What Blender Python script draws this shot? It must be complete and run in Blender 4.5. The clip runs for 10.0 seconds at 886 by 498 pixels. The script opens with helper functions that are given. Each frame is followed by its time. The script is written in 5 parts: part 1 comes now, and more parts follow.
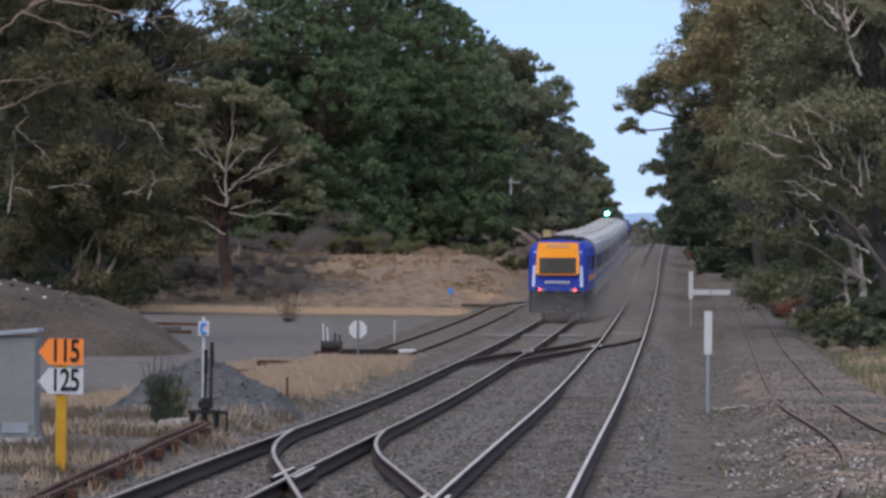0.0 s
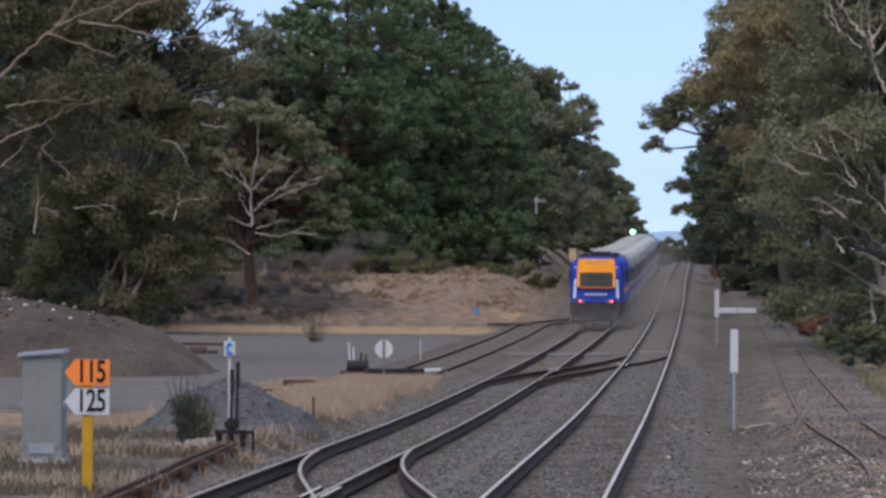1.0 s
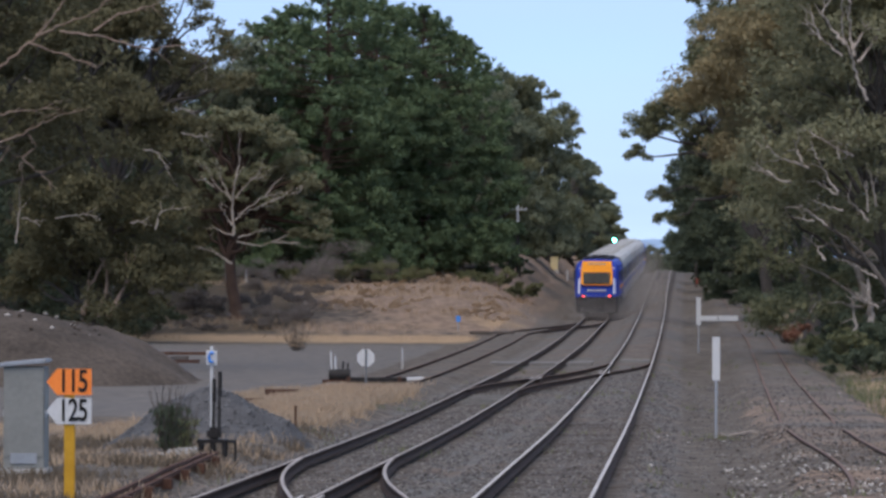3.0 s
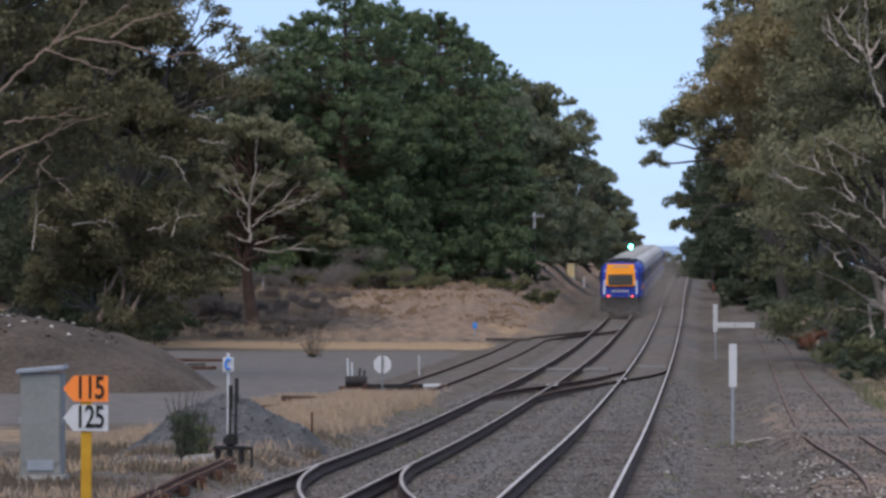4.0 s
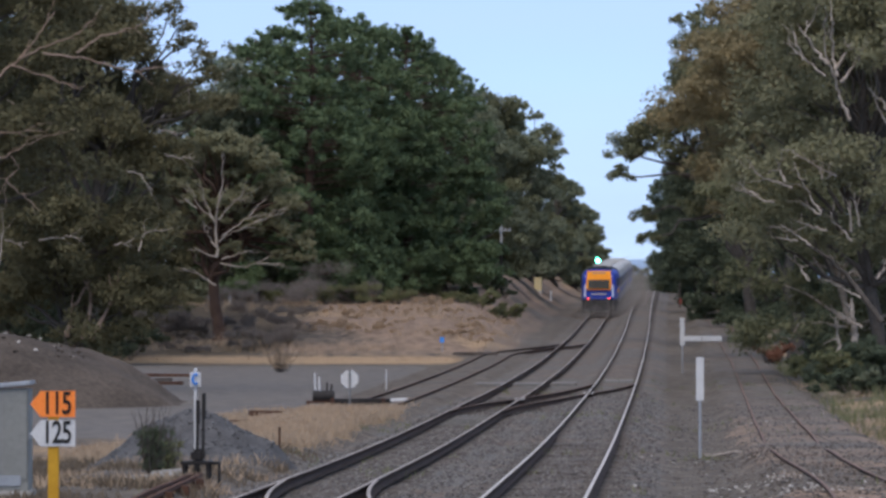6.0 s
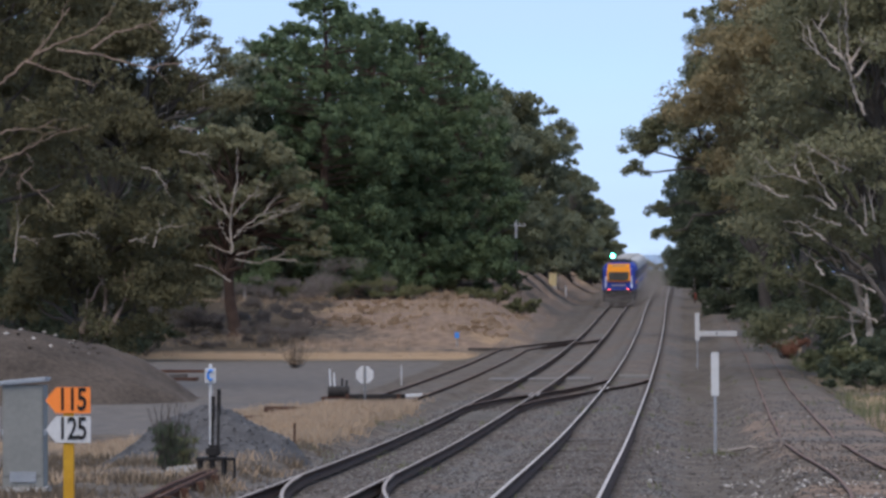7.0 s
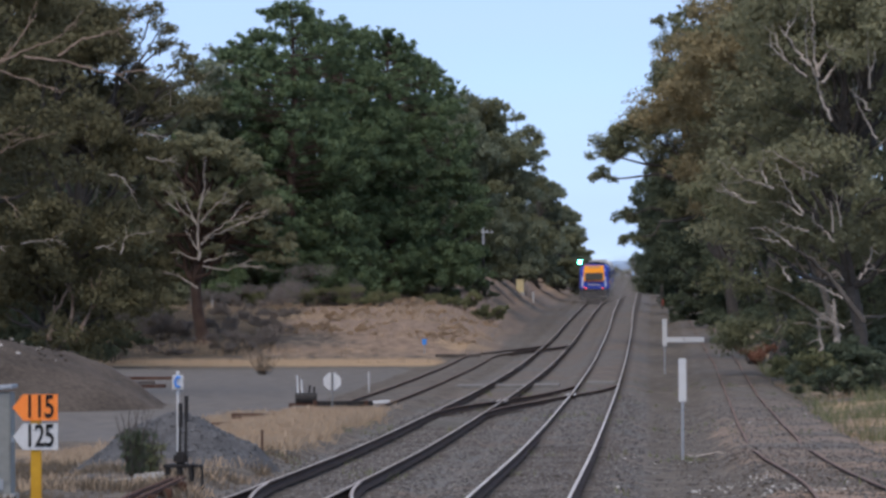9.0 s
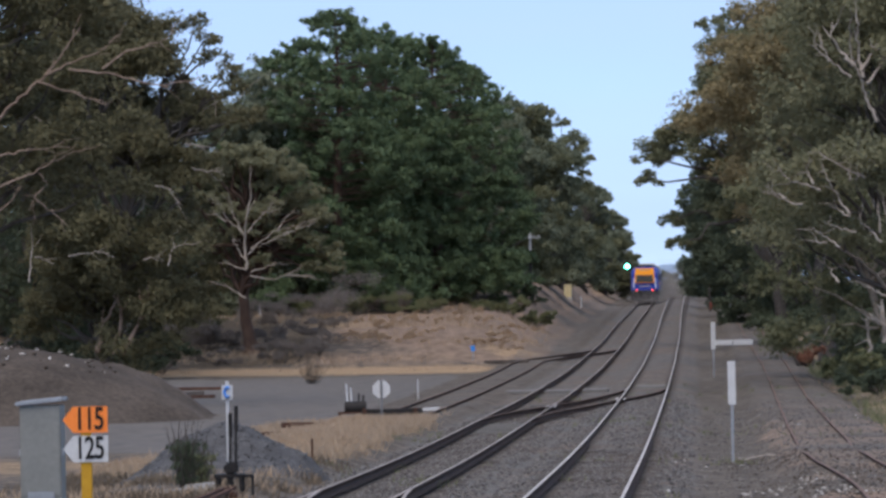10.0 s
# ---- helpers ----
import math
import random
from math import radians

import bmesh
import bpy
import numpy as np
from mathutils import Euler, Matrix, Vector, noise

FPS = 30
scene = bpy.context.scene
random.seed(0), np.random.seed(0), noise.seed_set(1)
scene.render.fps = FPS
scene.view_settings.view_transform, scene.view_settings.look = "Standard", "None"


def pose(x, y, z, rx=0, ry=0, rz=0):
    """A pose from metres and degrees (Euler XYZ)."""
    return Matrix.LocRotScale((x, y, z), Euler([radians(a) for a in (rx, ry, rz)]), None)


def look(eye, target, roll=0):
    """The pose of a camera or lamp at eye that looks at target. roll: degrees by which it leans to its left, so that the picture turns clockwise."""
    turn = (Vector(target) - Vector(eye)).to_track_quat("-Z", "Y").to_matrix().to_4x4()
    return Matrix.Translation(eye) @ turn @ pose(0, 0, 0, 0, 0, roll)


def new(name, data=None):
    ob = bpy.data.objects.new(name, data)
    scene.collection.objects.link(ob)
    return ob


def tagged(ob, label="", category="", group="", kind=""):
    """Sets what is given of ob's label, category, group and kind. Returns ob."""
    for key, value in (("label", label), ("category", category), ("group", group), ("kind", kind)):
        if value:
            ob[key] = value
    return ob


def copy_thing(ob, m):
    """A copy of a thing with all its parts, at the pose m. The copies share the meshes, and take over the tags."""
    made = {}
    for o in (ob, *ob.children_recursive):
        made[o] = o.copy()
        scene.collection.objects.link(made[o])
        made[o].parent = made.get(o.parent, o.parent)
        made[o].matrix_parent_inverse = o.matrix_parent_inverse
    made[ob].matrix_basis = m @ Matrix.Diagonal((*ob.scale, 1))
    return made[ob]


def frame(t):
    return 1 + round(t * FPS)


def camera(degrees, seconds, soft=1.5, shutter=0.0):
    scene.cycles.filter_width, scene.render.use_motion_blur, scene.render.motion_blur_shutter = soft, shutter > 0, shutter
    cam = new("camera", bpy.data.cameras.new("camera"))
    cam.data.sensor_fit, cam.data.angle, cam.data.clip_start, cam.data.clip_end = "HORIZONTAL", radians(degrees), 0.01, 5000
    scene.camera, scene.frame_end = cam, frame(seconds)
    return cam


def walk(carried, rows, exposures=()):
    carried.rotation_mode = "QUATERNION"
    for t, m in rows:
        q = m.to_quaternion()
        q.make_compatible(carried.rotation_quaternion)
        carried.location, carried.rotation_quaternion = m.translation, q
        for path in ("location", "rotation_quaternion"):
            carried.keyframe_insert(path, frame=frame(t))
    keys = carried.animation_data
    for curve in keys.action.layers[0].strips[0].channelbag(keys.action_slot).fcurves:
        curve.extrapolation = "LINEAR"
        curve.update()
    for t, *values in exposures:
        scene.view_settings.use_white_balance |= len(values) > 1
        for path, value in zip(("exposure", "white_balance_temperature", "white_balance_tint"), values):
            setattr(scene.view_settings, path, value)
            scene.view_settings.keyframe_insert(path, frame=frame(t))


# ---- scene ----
CZ = 2.6
cam = camera(11.19, 10.0, soft=3.0)

# ---- camera path: a hand-held pan from one spot on the platform ----
# seconds, degrees to the left of the track's line, degrees up, lean
PATH = [(0.0, 2.961, -0.4319, 0.492), (0.5, 2.8816, -0.2305, 0.534), (1.0, 3.2868, -0.1917, 0.264),
        (1.5, 3.6886, -0.1997, 0.528), (2.0, 3.3517, -0.1459, 0.539), (3.3, 3.1034, -0.0736, 0.02),
        (3.5, 3.306, -0.0645, 0.0), (4.0, 3.2659, 0.0034, 0.119), (4.5, 3.0763, -0.0454, 0.185),
        (5.0, 3.0287, -0.1481, 0.06), (5.5, 2.6668, -0.0254, -0.048), (6.0, 2.8466, 0.1841, -0.043),
        (6.2, 2.9969, 0.2094, -0.041), (7.3, 2.9743, 0.1112, -0.22), (7.5, 2.8012, 0.1299, -0.299),
        (8.0, 2.7044, 0.2557, -0.415), (8.5, 2.5457, 0.3963, -0.177), (9.0, 2.6197, 0.2093, -0.238),
        (9.5, 2.7709, 0.2196, -0.889), (10.0, 3.2149, 0.3, -1.096)]
walk(cam, [(t, pose(0, 0, CZ, 90 + up, 0, left) @ pose(0, 0, 0, 0, 0, lean)) for t, left, up, lean in PATH],
     exposures=[(0, 1.37, 6250, 14), (10, 1.37, 6250, 14)])

# ---- light: a grey evening sky ----
world = bpy.data.worlds.new("sky")
scene.world = world
world.use_nodes = True
wn = world.node_tree.nodes
sky = wn.new("ShaderNodeTexSky")
sky.sky_type, sky.sun_disc = "NISHITA", False
sky.sun_elevation, sky.sun_rotation = radians(61), radians(190)
sky.air_density, sky.dust_density, sky.ozone_density = 1.0, 0.5, 4.0
sky.altitude = 5500
# a thin high veil of cloud, in long level bands
wl = world.node_tree.links
way, stretch, band, veil, haze = (wn.new("ShaderNode" + k) for k in ("TexCoord", "Mapping", "TexNoise", "MapRange", "Mix"))
stretch.inputs["Scale"].default_value = (3.0, 3.0, 22.0)
band.inputs["Scale"].default_value, band.inputs["Detail"].default_value, band.inputs["Roughness"].default_value = 1.6, 4, 0.5
veil.inputs["From Min"].default_value, veil.inputs["From Max"].default_value = 0.3, 0.7
veil.inputs["To Min"].default_value, veil.inputs["To Max"].default_value = 0.5, 0.9
haze.data_type = "RGBA"
haze.inputs["B"].default_value = (4.0, 5.35, 7.6, 1)
wl.new(way.outputs["Generated"], stretch.inputs["Vector"])
wl.new(stretch.outputs[0], band.inputs["Vector"])
wl.new(band.outputs[0], veil.inputs["Value"])
wl.new(veil.outputs[0], haze.inputs["Factor"])
wl.new(sky.outputs[0], haze.inputs["A"])
wl.new(haze.outputs["Result"], wn["Background"].inputs[0])
wn["Background"].inputs[1].default_value = 0.056
sun_data = bpy.data.lights.new("sun", "SUN")
sun_data.energy, sun_data.angle, sun_data.color = 1.15, radians(60), (1.0, 0.87, 0.71)
sun = new("sun", sun_data)
sun.matrix_world = look((0, 0, 50), (7, 27, 0))


# ---- far blue hills ----
def far_hills():
    m = bpy.data.materials.new("hazy_blue_hills")
    m.use_nodes = True
    b = m.node_tree.nodes["Principled BSDF"]
    # the haze of distance is put into this pale blue base colour
    b.inputs["Base Color"].default_value = (0.24, 0.34, 0.48, 1)
    b.inputs["Roughness"].default_value = 1.0
    bm = bmesh.new()
    rng = random.Random(2)
    low, high = [], []
    for i in range(161):
        x = -2400 + i * 30
        z = 2.5 + 4 * math.sin(x / 260.0) + 4 * math.sin(x / 97.0 + 1) + rng.uniform(-1.2, 1.2)
        low.append(bm.verts.new((x, 3600, -60)))
        high.append((bm.verts.new((x, 3700, z)), bm.verts.new((x, 4100, z - 40))))
    for i in range(160):
        bm.faces.new((low[i], low[i + 1], high[i + 1][0], high[i][0]))
        bm.faces.new((high[i][0], high[i + 1][0], high[i + 1][1], high[i][1]))
    me = bpy.data.meshes.new("backdrop")
    bm.to_mesh(me)
    bm.free()
    me.materials.append(m)
    tagged(new("backdrop", me), "low wooded hills far beyond the line, painted blue for haze", "hills", kind="structure")


far_hills()

# ---- materials ----
def nodes_of(name):
    m = bpy.data.materials.new(name)
    m.use_nodes = True
    return m, m.node_tree.nodes, m.node_tree.links, m.node_tree.nodes["Principled BSDF"]


def surface(name, dark, light, rough=0.8, scale=3.0, fine=40.0, bump=0.15, metal=0.0, vary=0.0, contrast=(0.3, 0.7)):
    """A worn surface: two colours mixed by coarse and fine noise, with relief from the fine one."""
    m, n, l, b = nodes_of(name)
    tc = n.new("ShaderNodeTexCoord")
    a, c = n.new("ShaderNodeTexNoise"), n.new("ShaderNodeTexNoise")
    a.inputs["Scale"].default_value, c.inputs["Scale"].default_value = scale, fine
    a.inputs["Detail"].default_value, c.inputs["Detail"].default_value = 6, 4
    mix = n.new("ShaderNodeMath")
    mix.operation = "ADD"
    half = n.new("ShaderNodeMath")
    half.operation = "MULTIPLY"
    half.inputs[1].default_value = 0.5
    l.new(tc.outputs["Object"], a.inputs["Vector"])
    l.new(tc.outputs["Object"], c.inputs["Vector"])
    l.new(a.outputs[0], mix.inputs[0])
    l.new(c.outputs[0], mix.inputs[1])
    l.new(mix.outputs[0], half.inputs[0])
    ramp = n.new("ShaderNodeValToRGB")
    ramp.color_ramp.elements[0].position, ramp.color_ramp.elements[1].position = contrast
    ramp.color_ramp.elements[0].color, ramp.color_ramp.elements[1].color = (*dark, 1), (*light, 1)
    l.new(half.outputs[0], ramp.inputs[0])
    out = ramp.outputs[0]
    if vary:
        info, hsv = n.new("ShaderNodeObjectInfo"), n.new("ShaderNodeHueSaturation")
        span = n.new("ShaderNodeMapRange")
        span.inputs["To Min"].default_value, span.inputs["To Max"].default_value = 1 - vary, 1 + vary
        l.new(info.outputs["Random"], span.inputs["Value"])
        l.new(span.outputs[0], hsv.inputs["Value"])
        l.new(out, hsv.inputs["Color"])
        out = hsv.outputs[0]
    l.new(out, b.inputs["Base Color"])
    b.inputs["Roughness"].default_value, b.inputs["Metallic"].default_value = rough, metal
    b.inputs["Specular IOR Level"].default_value = 0.5 if rough < 0.5 else 0.12
    if bump:
        bp = n.new("ShaderNodeBump")
        bp.inputs["Strength"].default_value, bp.inputs["Distance"].default_value = bump, 0.02
        l.new(c.outputs[0], bp.inputs["Height"])
        l.new(bp.outputs[0], b.inputs["Normal"])
    return m


def leaf_material(name, dark, light, through_light=0.3):
    """Leaves: each its own shade between two greens, a little light passing through."""
    m, n, l, b = nodes_of(name)
    geo, ramp = n.new("ShaderNodeNewGeometry"), n.new("ShaderNodeValToRGB")
    tc, ns, add = n.new("ShaderNodeTexCoord"), n.new("ShaderNodeTexNoise"), n.new("ShaderNodeMath")
    ns.inputs["Scale"].default_value, ns.inputs["Detail"].default_value = 0.45, 3
    add.operation = "MULTIPLY_ADD"
    add.inputs[1].default_value = 0.2
    sub = n.new("ShaderNodeMath")
    sub.operation, sub.inputs[1].default_value = "SUBTRACT", 0.05
    l.new(tc.outputs["Object"], ns.inputs["Vector"])
    l.new(ns.outputs[0], sub.inputs[0])
    l.new(geo.outputs["Random Per Island"], add.inputs[0])
    l.new(sub.outputs[0], add.inputs[2])
    l.new(add.outputs[0], ramp.inputs[0])
    e = ramp.color_ramp.elements
    e[0].position, e[1].position = 0.1, 0.85
    # dark end raised more than the light one: veiling haze put into the leaf colour
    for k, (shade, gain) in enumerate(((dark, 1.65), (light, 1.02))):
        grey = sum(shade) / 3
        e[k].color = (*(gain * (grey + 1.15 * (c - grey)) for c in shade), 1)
    l.new(ramp.outputs[0], b.inputs["Base Color"])
    b.inputs["Roughness"].default_value = 0.85
    b.inputs["Specular IOR Level"].default_value = 0.2
    tr = n.new("ShaderNodeBsdfTranslucent")
    l.new(ramp.outputs[0], tr.inputs[0])
    sh = n.new("ShaderNodeMixShader")
    sh.inputs[0].default_value = through_light
    l.new(b.outputs[0], sh.inputs[1])
    l.new(tr.outputs[0], sh.inputs[2])
    l.new(sh.outputs[0], n["Material Output"].inputs[0])
    return m


def glow(name, colour, strength, base=(0.02, 0.02, 0.02)):
    m, n, l, b = nodes_of(name)
    b.inputs["Base Color"].default_value = (*base, 1)
    b.inputs["Emission Color"].default_value = (*colour, 1)
    b.inputs["Emission Strength"].default_value = strength
    return m


RAIL_SIDE = surface("rusty_rail_steel", (0.028, 0.018, 0.013), (0.07, 0.044, 0.033), 0.8, 2.0, 30, 0.1)
RAIL_TOP = surface("worn_rail_head", (0.22, 0.185, 0.16), (0.38, 0.33, 0.29), 0.55, 0.4, 8, 0.02, 0.1)
RAIL_BRIGHT = surface("polished_rail_head", (0.33, 0.3, 0.27), (0.55, 0.51, 0.47), 0.55, 0.4, 8, 0.02, 0.1)
RAIL_RUST_TOP = surface("rusted_rail_head", (0.1, 0.062, 0.047), (0.2, 0.135, 0.105), 0.7, 2, 30, 0.1)
SLEEPER = surface("weathered_sleeper_wood", (0.05, 0.042, 0.037), (0.14, 0.12, 0.105), 0.9, 3, 30, 0.3, vary=0.3)
CONCRETE = surface("pale_concrete", (0.3, 0.29, 0.27), (0.48, 0.46, 0.43), 0.85, 2, 30, 0.2)
PAINT_WHITE = surface("weathered_white_paint", (0.48, 0.48, 0.48), (0.62, 0.62, 0.61), 0.5, 3, 25, 0.05)
PAINT_ORANGE = surface("orange_sign_sheet", (0.85, 0.2, 0.02), (0.95, 0.27, 0.04), 0.45, 3, 20, 0.02)
PAINT_BLACK = surface("black_lettering", (0.012, 0.012, 0.012), (0.025, 0.025, 0.025), 0.5, 3, 20, 0.0)
POST_YELLOW = surface("yellow_post_paint", (0.42, 0.22, 0.02), (0.58, 0.33, 0.035), 0.5, 3, 20, 0.05)
CABINET_GREY = surface("grey_cabinet_paint", (0.19, 0.193, 0.18), (0.255, 0.258, 0.24), 0.5, 2, 12, 0.05)
IRON = surface("dark_iron", (0.015, 0.014, 0.014), (0.04, 0.036, 0.034), 0.6, 5, 40, 0.1)
STEEL_GREY = surface("galvanised_steel", (0.3, 0.31, 0.32), (0.45, 0.46, 0.47), 0.45, 4, 30, 0.05, 0.6)
IRON_GREY = surface("grey_post_paint", (0.13, 0.13, 0.13), (0.22, 0.22, 0.22), 0.6, 4, 30, 0.05)
SIGN_BLUE = surface("blue_sign_paint", (0.03, 0.18, 0.6), (0.06, 0.3, 0.8), 0.4, 3, 20, 0.0)
RED_PAINT = surface("faded_red_paint", (0.14, 0.045, 0.035), (0.26, 0.075, 0.055), 0.6, 3, 20, 0.05)
BOX_CREAM = surface("cream_cabinet_paint", (0.55, 0.45, 0.24), (0.7, 0.58, 0.33), 0.55, 3, 20, 0.05)
SLAB = surface("worn_slab", (0.11, 0.104, 0.098), (0.21, 0.2, 0.188), 0.9, 1.5, 25, 0.3)
GRAVEL = surface("blue_grey_gravel", (0.035, 0.035, 0.037), (0.12, 0.118, 0.12), 0.95, 3, 25, 0.6)
SPOIL = surface("brown_spoil_earth", (0.035, 0.029, 0.024), (0.11, 0.089, 0.073), 0.95, 0.5, 6, 0.6)
SOIL_RUST = surface("rusty_scrap", (0.05, 0.025, 0.018), (0.12, 0.065, 0.045), 0.85, 3, 30, 0.3)
BARK_BROWN = surface("rough_brown_bark", (0.045, 0.03, 0.024), (0.13, 0.085, 0.065), 0.9, 1.5, 14, 0.5)
BARK_PALE = surface("smooth_pale_gum_bark", (0.2, 0.16, 0.125), (0.48, 0.42, 0.36), 0.75, 0.8, 6, 0.2)
BARK_GREY = surface("grey_bark", (0.045, 0.04, 0.035), (0.135, 0.116, 0.1), 0.85, 1.0, 10, 0.4)
LIMB_TAN = surface("tan_gum_limb", (0.15, 0.105, 0.075), (0.33, 0.25, 0.2), 0.75, 0.8, 6, 0.2)
DEAD_WOOD = surface("bleached_dead_wood", (0.2, 0.17, 0.145), (0.42, 0.37, 0.32), 0.8, 1.0, 10, 0.3)
GUM_LEAF = leaf_material("olive_gum_leaves", (0.062, 0.066, 0.04), (0.19, 0.19, 0.115))
GUM_LEAF_B = leaf_material("grey_green_gum_leaves", (0.065, 0.077, 0.054), (0.203, 0.215, 0.148))
GUM_LEAF_C = leaf_material("bronze_gum_leaves", (0.105, 0.09, 0.055), (0.29, 0.24, 0.14))
GUM_LEAF_D = leaf_material("yellow_olive_gum_leaves", (0.085, 0.087, 0.055), (0.235, 0.228, 0.145))
# darker copy of the gum leaves, with the wood's shade put into the colour
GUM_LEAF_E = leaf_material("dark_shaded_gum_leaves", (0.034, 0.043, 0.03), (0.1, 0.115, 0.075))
GUM_LEAF_F = leaf_material("brown_olive_gum_leaves", (0.048, 0.046, 0.028), (0.152, 0.14, 0.082))
PINE_LEAF = leaf_material("dark_pine_needles", (0.044, 0.06, 0.036), (0.128, 0.168, 0.088), 0.2)
BUSH_LEAF = leaf_material("scrub_leaves", (0.058, 0.065, 0.036), (0.203, 0.203, 0.116))
GREY_TWIG = leaf_material("grey_dead_twigs", (0.1, 0.088, 0.08), (0.2, 0.178, 0.162))
RUST_LEAF = leaf_material("red_brown_dying_leaves", (0.09, 0.05, 0.037), (0.22, 0.115, 0.08))
DEAD_GRASS = leaf_material("dead_brown_grass", (0.06, 0.048, 0.036), (0.17, 0.135, 0.1))
DRY_GRASS = leaf_material("dry_straw_grass", (0.22, 0.165, 0.115), (0.42, 0.33, 0.245))

# ---- small builders ----
def part(name, bm, material, parent=None, label="", smooth=False):
    me = bpy.data.meshes.new(name)
    bm.to_mesh(me)
    bm.free()
    for mt in (material if isinstance(material, (list, tuple)) else [material]):
        me.materials.append(mt)
    if smooth:
        me.shade_smooth()
    ob = new(name, me)
    ob.parent = parent
    if label:
        ob["label"] = label
    return ob


def empty(name, m, label, category, group=""):
    ob = new(name)
    ob.matrix_world = m
    return tagged(ob, label, category, group)


def quick_mesh(name, verts, quads, material, parent=None, smooth=False):
    """A mesh from arrays: verts (n, 3), quads (m, 4)."""
    verts, quads = np.asarray(verts, np.float32), np.asarray(quads, np.int32)
    me = bpy.data.meshes.new(name)
    me.vertices.add(len(verts))
    me.vertices.foreach_set("co", verts.ravel())
    k = quads.shape[1]
    me.loops.add(quads.size)
    me.loops.foreach_set("vertex_index", quads.ravel())
    me.polygons.add(len(quads))
    me.polygons.foreach_set("loop_start", np.arange(len(quads), dtype=np.int32) * k)
    me.update(calc_edges=True)
    me.validate()
    if material:
        me.materials.append(material)
    if smooth:
        me.shade_smooth()
    ob = new(name, me)
    ob.parent = parent
    return ob


def box(bm, x0, x1, y0, y1, z0, z1, bevel=0.0, mat=0):
    b2 = bmesh.new()
    r = bmesh.ops.create_cube(b2, size=1)
    for v in r["verts"]:
        v.co = Vector(((x0 + x1) / 2 + v.co.x * (x1 - x0), (y0 + y1) / 2 + v.co.y * (y1 - y0), (z0 + z1) / 2 + v.co.z * (z1 - z0)))
    if bevel:
        bmesh.ops.bevel(b2, geom=b2.edges[:], offset=bevel, segments=2, affect="EDGES")
    for f in b2.faces:
        f.material_index = mat
    me = bpy.data.meshes.new("tmp")
    b2.to_mesh(me)
    b2.free()
    bm.from_mesh(me)
    bpy.data.meshes.remove(me)
    return bm


def rod(bm, a, b, r0, r1=None, sides=8):
    """A tapered round bar from a to b."""
    r1 = r0 if r1 is None else r1
    a, b = Vector(a), Vector(b)
    q = (b - a).to_track_quat("Z", "Y")
    rings = []
    for c, r in ((a, r0), (b, r1)):
        rings.append([bm.verts.new(c + q @ Vector((r * math.cos(2 * math.pi * i / sides), r * math.sin(2 * math.pi * i / sides), 0))) for i in range(sides)])
    for i in range(sides):
        bm.faces.new((rings[0][i], rings[0][(i + 1) % sides], rings[1][(i + 1) % sides], rings[1][i]))
    bm.faces.new(rings[0][::-1])
    bm.faces.new(rings[1])
    return bm


def smooth01(a, b, v):
    u = np.clip((v - a) / (b - a), 0, 1)
    return u * u * (3 - 2 * u)


# ---- lie of the land: the line falls to a dip, climbs to a crest and falls away ----
KNOT_Y = [-60, 0, 58, 81, 106, 127, 165, 221, 290, 360, 446, 490, 530, 600, 800, 1200, 4000]
KNOT_D = [2.3, 2.6, 3.26, 3.68, 4.02, 4.2, 4.5, 4.65, 4.3, 3.7, 3.1, 2.98, 3.08, 3.9, 7.0, 12.0, 12.0]
LOW_Y = [-60, 130, 176, 224, 295, 408, 480, 560, 800]
LOW_D = [0, 0, 0.1, 0.22, 0.45, 0.5, 0.42, 0.2, 0.0]


def gentle(v, ys, ds):
    v = np.asarray(v, float)
    return sum(np.interp(v + o, ys, ds) for o in (-16, -8, 0, 8, 16)) / 5


RIGHT_X, LEFT_X, YARD_X, EAST_X = -1.96, -5.55, -9.1, 3.3


def rail_z(x, y):
    """Height of the rails' top at a place across and along the line."""
    low = gentle(y, LOW_Y, LOW_D) * (1 - smooth01(-4.6, -2.9, np.asarray(x, float)))
    return CZ - gentle(y, KNOT_Y, KNOT_D) - low


def bend(y):
    """The line swings left beyond the crest."""
    y = np.asarray(y, float)
    return 0.12 * smooth01(330, 450, y) - np.clip(y - 490, 0, None) ** 2 / 6500.0 * (y < 900) - (np.clip(y - 490, 0, None) * 0.126 - 25.8) * (y >= 900)


def noise2(x, y, s, seed=0.0):
    """Cheap smooth noise from waves, -1 to 1."""
    r = np.random.RandomState(int(seed * 10) + 7)
    v = 0
    for k in range(7):
        a, p, q = r.uniform(0, 6.28), r.uniform(0, 6.28), r.uniform(0.6, 2.2)
        v = v + np.sin((x * math.cos(a) + y * math.sin(a)) * q / s + p)
    return v / 4.0


